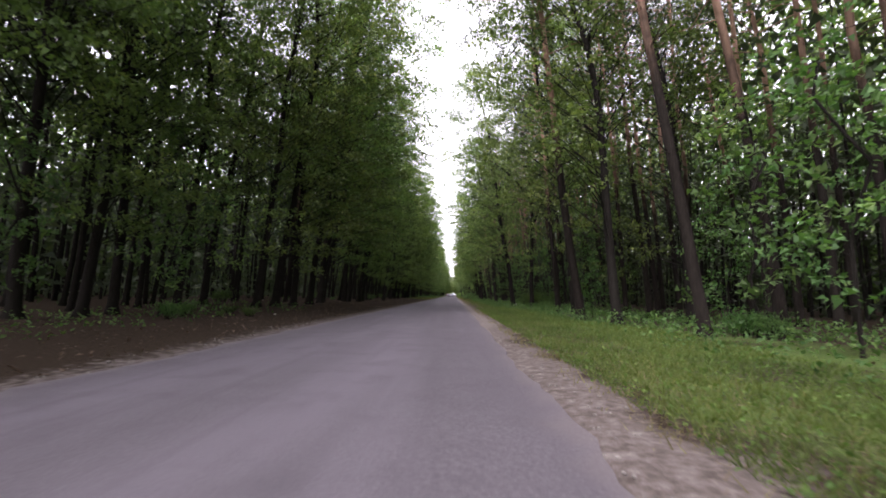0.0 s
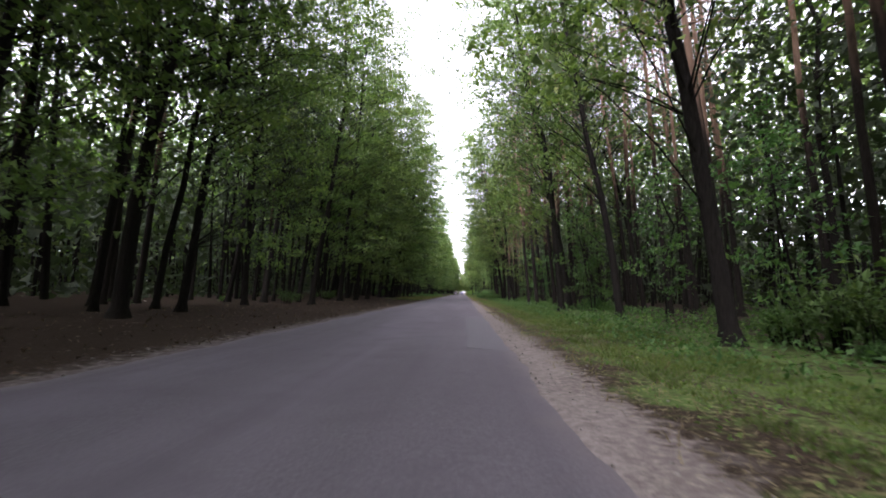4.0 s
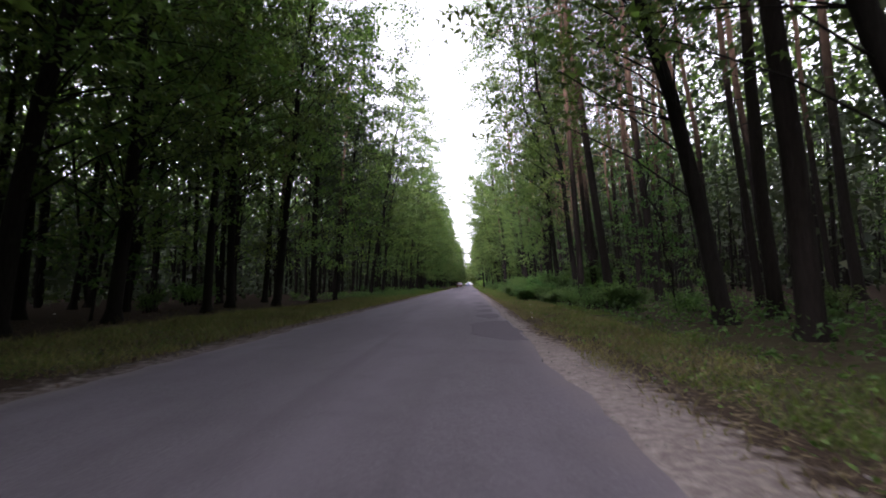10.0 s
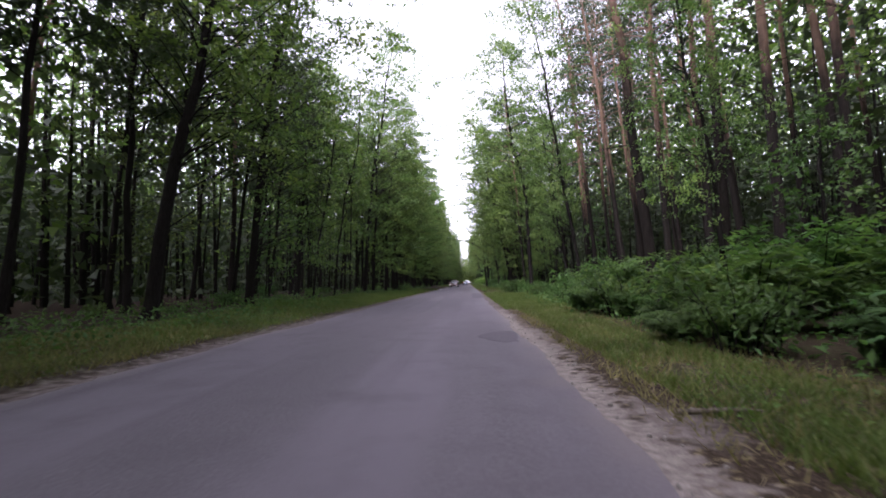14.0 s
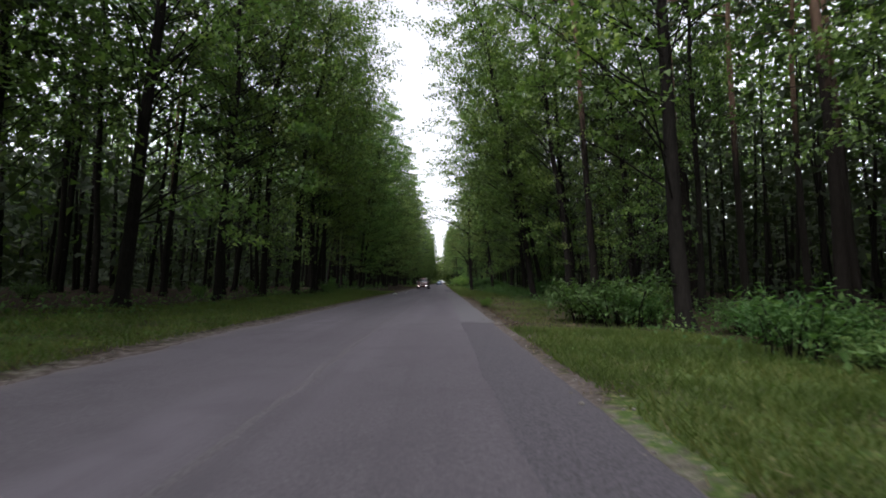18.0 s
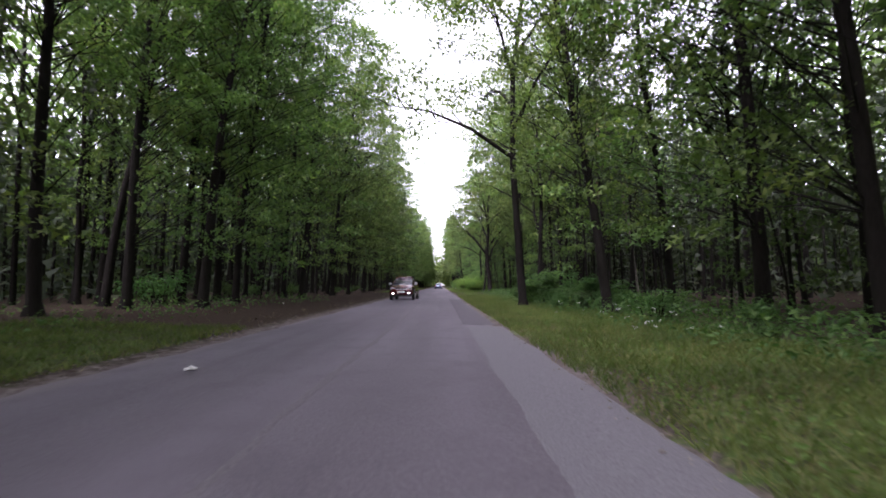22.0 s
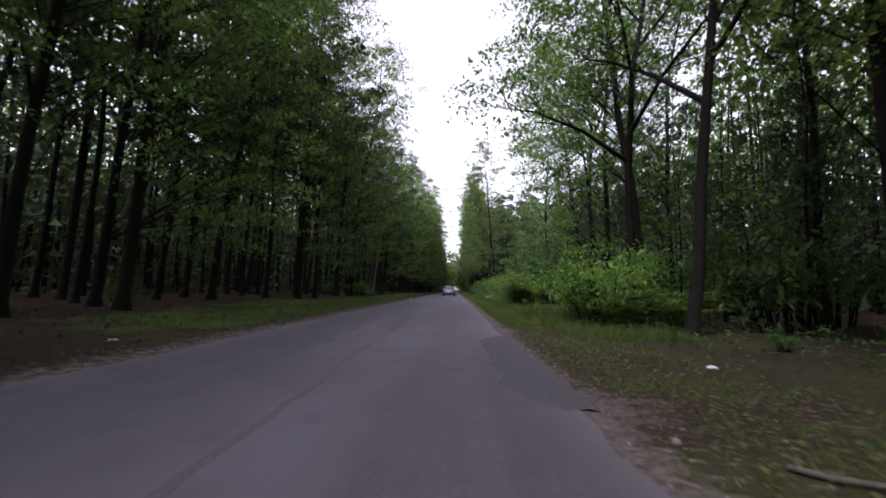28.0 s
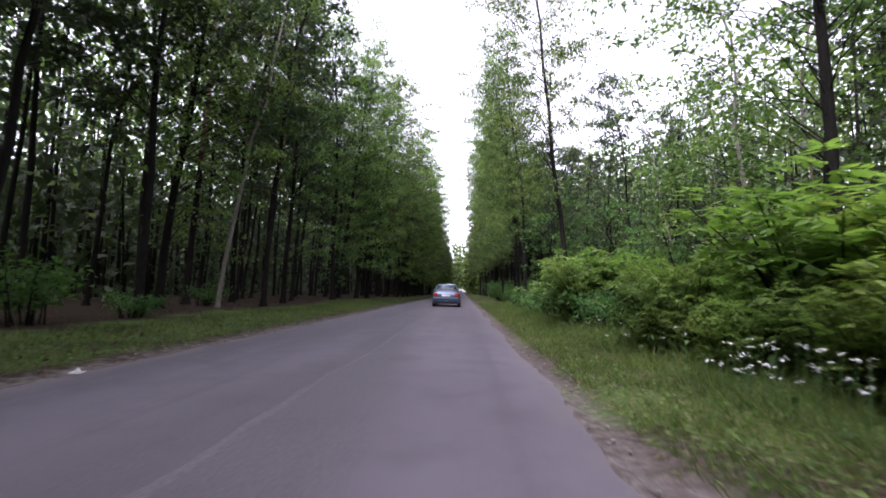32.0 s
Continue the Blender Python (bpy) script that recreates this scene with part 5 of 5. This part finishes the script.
def wheel(parent, x, y, r, side):
    a = np.arange(20) * 2 * np.pi / 20
    def ring(dx, rr):
        return [(x + dx * side, y + rr * np.cos(t), r + rr * np.sin(t)) for t in a]
    hub = new("wheel")
    hub.parent = parent
    part("tyre", loft([ring(-0.19, r * 0.7), ring(-0.19, r * 0.94), ring(-0.15, r), ring(-0.03, r), ring(0.0, r * 0.94), ring(0.005, r * 0.7)]), M_TYRE, hub, smooth=True)
    part("rim", loft([ring(-0.06, r * 0.66), ring(0.002, r * 0.68), ring(-0.004, r * 0.60), ring(0.012, r * 0.5), ring(0.018, r * 0.16), ring(0.012, r * 0.1)]), M_RIM, hub, "silver wheel trim", True)
    for t in np.arange(8) * 2 * np.pi / 8:
        c, s = y + r * 0.47 * np.cos(t), r + r * 0.47 * np.sin(t)
        q = r * 0.055
        x0 = x + 0.014 * side
        part("vent_hole", block(min(x0, x0 + 0.006 * side), max(x0, x0 + 0.006 * side), c - q, c + q, s - q, s + q), M_BLACK, hub)


def car(name, label, paint, stations, roof, wheels, r, lamps):
    """A car whose front looks along +y, standing on z = 0."""
    top = new(name)
    tagged(top, label, "car")
    part("body", loft([hull(*s) for s in stations]), paint, top, smooth=True)
    mid = [s for s in roof if s[2] > roof[0][1] + 0.35]
    part("roof", loft([[(x * 1.02, y, z + 0.012 if z > s[2] - 0.05 else z + 0.02) for x, y, z in cabin(*s)[2:6]] for s in mid]), paint, top, smooth=True)
    rings = [cabin(*s) for s in roof]
    first, last = roof.index(mid[0]), roof.index(mid[-1])
    part("cabin_lining", loft([[(x * 0.96, y, z - 0.012) for x, y, z in g] for g in rings]), M_BLACK, top, "dark interior behind the glass", True)
    part("rear_window", loft(rings[:first + 1]), M_GLASS, top, "dark tinted rear window", True)
    part("windscreen", loft(rings[last:]), M_GLASS, top, "dark windscreen reflecting the sky", True)
    for sx in (0, 1):
        pick = (0, 1, 2) if sx == 0 else (7, 6, 5)
        part("side_window", loft([[g[i] for i in pick] + [(g[i][0] * 0.97, g[i][1], g[i][2]) for i in reversed(pick)] for g in rings[first:last + 1]]), M_GLASS, top, "dark tinted side window")
    for sx in (-1, 1):
        a, c = roof[0], mid[0]
        part("rear_pillar", tube([(sx * a[3], a[0], a[1]), (sx * c[4] * 1.0, c[0], c[2] - 0.02)], [0.06, 0.05], 6), paint, top)
        a, c = roof[-1], mid[-1]
        part("front_pillar", tube([(sx * a[3], a[0], a[1]), (sx * c[4] * 1.0, c[0], c[2] - 0.02)], [0.045, 0.04], 6), paint, top)
        m = mid[len(mid) // 2]
        part("door_pillar", tube([(sx * m[3] * 1.0, m[0] - 0.05, m[1]), (sx * (m[3] * 0.45 + m[4] * 0.58) * 1.005, m[0] - 0.08, m[1] + 0.55 * (m[2] - m[1])), (sx * m[4] * 1.0, m[0] - 0.1, m[2] - 0.02)], [0.035, 0.03, 0.03], 5), M_BLACK, top)
        for yy in (-0.62, 0.42):
            w = stations[len(stations) // 2][3]
            part("door_handle", block(min(sx * w * 0.985, sx * (w + 0.02)), max(sx * w * 0.985, sx * (w + 0.02)), yy - 0.1, yy + 0.1, 0.78, 0.815), paint, top)
        fy = roof[-1][0] - 0.28
        part("mirror", block(min(sx * 0.84, sx * 1.03), max(sx * 0.84, sx * 1.03), fy - 0.06, fy + 0.08, roof[-1][1] + 0.02, roof[-1][1] + 0.17, 0.3), M_RIM if paint is M_RED else paint, top)
        w = stations[len(stations) // 2][3]
        part("side_strip", block(min(sx * w * 0.995, sx * (w + 0.015)), max(sx * w * 0.995, sx * (w + 0.015)), wheels[0] + r + 0.08, wheels[1] - r - 0.08, 0.50, 0.55), M_BLACK, top)
        for wy in wheels:
            a = np.arange(20) * 2 * np.pi / 20
            part("wheel_arch", loft([[(sx * (w - 0.14), wy + (r + 0.055) * np.cos(t), r + 0.02 + (r + 0.055) * np.sin(t)) for t in a], [(sx * (w + 0.004), wy + (r + 0.05) * np.cos(t), r + 0.02 + (r + 0.05) * np.sin(t)) for t in a]]), M_BLACK, top)
            wheel(top, sx * (w + 0.012), wy, r, sx)
    for pname, box, m, plabel in lamps:
        part(pname, block(*box, 0.2), m, top, plabel)
    return top


sedan = car("sedan_car", "blue metallic four-door saloon car driving away on the road", M_BLUE,
            [(-2.35, 0.36, 0.80, 0.72), (-2.27, 0.24, 0.97, 0.82), (-1.9, 0.2, 1.01, 0.86), (-1.0, 0.2, 0.99, 0.87), (0.0, 0.2, 0.96, 0.87), (1.0, 0.2, 0.93, 0.87), (1.8, 0.22, 0.84, 0.85), (2.2, 0.25, 0.75, 0.80), (2.35, 0.36, 0.62, 0.70)],
            [(-1.95, 0.98, 1.0, 0.74, 0.70), (-1.2, 0.98, 1.36, 0.79, 0.58), (-0.7, 0.98, 1.44, 0.80, 0.58), (-0.05, 0.96, 1.46, 0.80, 0.58), (0.45, 0.95, 1.40, 0.80, 0.57), (1.3, 0.91, 0.94, 0.76, 0.72)],
            (-1.42, 1.28), 0.31,
            [("tail_lamp", (0.52, 0.80, -2.37, -2.2, 0.66, 0.88), M_TAIL, "red tail lamp"), ("tail_lamp", (-0.80, -0.52, -2.37, -2.2, 0.66, 0.88), M_TAIL, "red tail lamp"),
             ("number_plate", (-0.26, 0.26, -2.375, -2.34, 0.66, 0.77), M_PLATE, "pale number plate"), ("rear_bumper", (-0.80, 0.80, -2.42, -2.25, 0.36, 0.60), M_BLUE, ""),
             ("bumper_strip", (-0.78, 0.78, -2.435, -2.41, 0.46, 0.52), M_BLACK, "black bumper strip"), ("tow_hitch", (0.02, 0.08, -2.47, -2.40, 0.36, 0.42), M_RIM, "bright tow hitch"),
             ("head_lamp", (0.45, 0.74, 2.2, 2.33, 0.60, 0.72), M_LAMP, ""), ("head_lamp", (-0.74, -0.45, 2.2, 2.33, 0.60, 0.72), M_LAMP, "")])
sedan.matrix_basis = pose(*SEDAN_AT)

suv = car("red_car", "dark red hatchback car with lit fog lamps coming along the road", M_RED,
          [(-2.2, 0.4, 0.85, 0.74), (-2.12, 0.28, 1.0, 0.83), (-1.7, 0.24, 1.06, 0.865), (-0.8, 0.24, 1.05, 0.875), (0.2, 0.24, 1.04, 0.875), (1.0, 0.24, 1.04, 0.875), (1.5, 0.26, 1.0, 0.865), (1.9, 0.27, 0.93, 0.83), (2.1, 0.28, 0.84, 0.77), (2.22, 0.36, 0.66, 0.66)],
          [(-2.0, 1.04, 1.08, 0.76, 0.70), (-1.8, 1.04, 1.40, 0.79, 0.57), (-1.0, 1.04, 1.54, 0.81, 0.58), (-0.2, 1.03, 1.58, 0.81, 0.57), (0.2, 1.02, 1.54, 0.81, 0.56), (0.75, 1.02, 1.30, 0.80, 0.64), (1.35, 1.0, 1.03, 0.77, 0.74)],
          (-1.3, 1.32), 0.34,
          [("grille", (-0.43, 0.43, 2.10, 2.205, 0.62, 0.83), M_BLACK, "dark grille"), ("grille_bar", (-0.43, 0.43, 2.195, 2.22, 0.71, 0.745), M_RIM, "bright crossbar"), ("grille_bar", (-0.025, 0.025, 2.195, 2.222, 0.62, 0.83), M_RIM, "bright crossbar"),
           ("head_lamp", (0.45, 0.77, 1.94, 2.17, 0.66, 0.85), M_LAMP, "clear headlamp"), ("head_lamp", (-0.77, -0.45, 1.94, 2.17, 0.66, 0.85), M_LAMP, "clear headlamp"),
           ("fog_lamp", (0.50, 0.61, 2.17, 2.225, 0.43, 0.50), M_GLOW, "lit fog lamp"), ("fog_lamp", (-0.61, -0.50, 2.17, 2.225, 0.43, 0.50), M_GLOW, "lit fog lamp"),
           ("front_bumper", (-0.80, 0.80, 2.05, 2.20, 0.30, 0.62), M_RED, ""), ("air_intake", (-0.72, 0.72, 2.19, 2.215, 0.25, 0.41), M_BLACK, "dark air intake"), ("number_plate", (-0.26, 0.26, 2.205, 2.225, 0.50, 0.61), M_PLATE, "pale number plate"),
           ("tail_lamp", (0.60, 0.80, -2.2, -2.05, 0.75, 1.0), M_TAIL, ""), ("tail_lamp", (-0.80, -0.60, -2.2, -2.05, 0.75, 1.0), M_TAIL, "")])
suv.matrix_basis = pose(*SUV_AT) @ Matrix.Diagonal((0.94, 0.93, 1.0, 1))

# ======================= small things on the ground =======================
rng = np.random.default_rng(41)


def crumpled(size, rng):
    """A crushed scrap of paper or plastic."""
    g = 5
    u, v = np.meshgrid(np.linspace(-0.5, 0.5, g), np.linspace(-0.35, 0.35, g))
    z = rng.uniform(0.0, 0.35, u.shape) * (1 - 1.6 * np.abs(u))
    top = np.stack([u + rng.normal(0, 0.04, u.shape), v + rng.normal(0, 0.04, u.shape), np.abs(z) + 0.06], -1).reshape(-1, 3) * size
    low = top * np.array([0.9, 0.9, 0.0])
    i = np.arange(g * g).reshape(g, g)
    q = np.stack([i[:-1, :-1], i[:-1, 1:], i[1:, 1:], i[1:, :-1]], -1).reshape(-1, 4)
    t = np.concatenate([q[:, [0, 1, 2]], q[:, [0, 2, 3]]])
    rim = list(i[0]) + list(i[1:, -1]) + list(i[-1, -2::-1]) + list(i[-2:0:-1, 0])
    side = []
    for a, c in zip(rim, rim[1:] + rim[:1]):
        side += [(a, a + g * g, c), (c, a + g * g, c + g * g)]
    return np.concatenate([top, low]), np.concatenate([t, t[:, ::-1] + g * g, np.array(side)])


for x, y, size in SCRAPS:
    ob = new("litter_scrap", mesh("litter_scrap", *crumpled(size, rng), [M_PAPER]))
    tagged(ob, "crumpled white scrap of litter on the ground", "litter", "scraps of litter")
    ob.matrix_basis = pose(x, y, max(ground_height(x, y), 0.03 if ROAD_L < x < ROAD_R else -1.0) + 0.0, 0, 0, rng.uniform(0, 360))

for x, y, length, turn in STICKS:
    z = ground_height(x, y)
    k = np.linspace(0, 1, 6)
    pts = np.stack([k * length, np.cumsum(rng.normal(0, 0.03, 6)), 0.02 + 0.02 * np.sin(k * 3)], 1)
    ob = new("fallen_stick", mesh("fallen_stick", *join([tube(pts, [0.022, 0.02, 0.018, 0.015, 0.012, 0.006], 6), tube([pts[3], pts[3] + np.array([0.15, 0.18, 0.03])], [0.011, 0.004], 5)]), [M_TWIG], smooth=True))
    tagged(ob, "dry fallen stick lying on the verge", "stick", "fallen sticks")
    ob.matrix_basis = pose(x, y, z, 0, 0, turn)

# stones on the shoulders
ico = [(0, 0, 1), (0.89, 0, 0.45), (0.28, 0.85, 0.45), (-0.72, 0.53, 0.45), (-0.72, -0.53, 0.45), (0.28, -0.85, 0.45), (0.72, 0.53, -0.4), (-0.28, 0.85, -0.4), (-0.89, 0, -0.4), (-0.28, -0.85, -0.4), (0.72, -0.53, -0.4)]
faces = [(0, 1, 2), (0, 2, 3), (0, 3, 4), (0, 4, 5), (0, 5, 1), (1, 6, 2), (2, 7, 3), (3, 8, 4), (4, 9, 5), (5, 10, 1), (6, 7, 2), (7, 8, 3), (8, 9, 4), (9, 10, 5), (10, 6, 1)]
pieces = []
for k in range(5200):
    y = rng.uniform(-2, 300)
    x = ROAD_R + abs(rng.normal(0.25, 0.45)) if rng.uniform() < 0.65 else ROAD_L - abs(rng.normal(0.2, 0.4))
    s = rng.uniform(0.006, 0.022) * (1.6 if rng.uniform() < 0.06 else 1.0)
    pieces.append((np.array(ico) * s * rng.uniform(0.6, 1.2, 3) + np.array([x, y, ground_height(x, y) + 0.0]), faces))
tagged(new("stones", mesh("stones", *join(pieces), [M_STONE])), "small pale stones scattered on the shoulders", "stones", kind="stuff")

# white umbels among the grass
pieces, heads = [], []
for x0, x1, y0, y1, k in ((2.4, 4.2, 189, 194, 26), (2.2, 3.8, 255, 284, 60), (2.5, 3.2, 275.6, 278.4, 40), (3.0, 4.5, 26, 34, 4)):
    for _ in range(k):
        x, y, h = rng.uniform(x0, x1), rng.uniform(y0, y1), rng.uniform(0.3, 0.6)
        z = ground_height(x, y)
        pieces.append(tube([(x, y, z), (x + 0.03, y, z + h)], [0.004, 0.003], 3))
        heads.append(leaves(np.array([x + 0.03, y, z + h]) + rng.normal(0, 0.02, (7, 3)) * np.array([1, 1, 0.3]), 0.026, rng, 0.3, 0.8, 0.0))
flowers = new("white_flowers", mesh("white_flowers", *join(pieces), [M_HERB]))
tagged(flowers, "white flower heads on thin stems among the grass", "flowers", kind="stuff")
bloom = new("bloom", mesh("bloom", *join(heads), [M_PAPER]))
bloom.parent = flowers
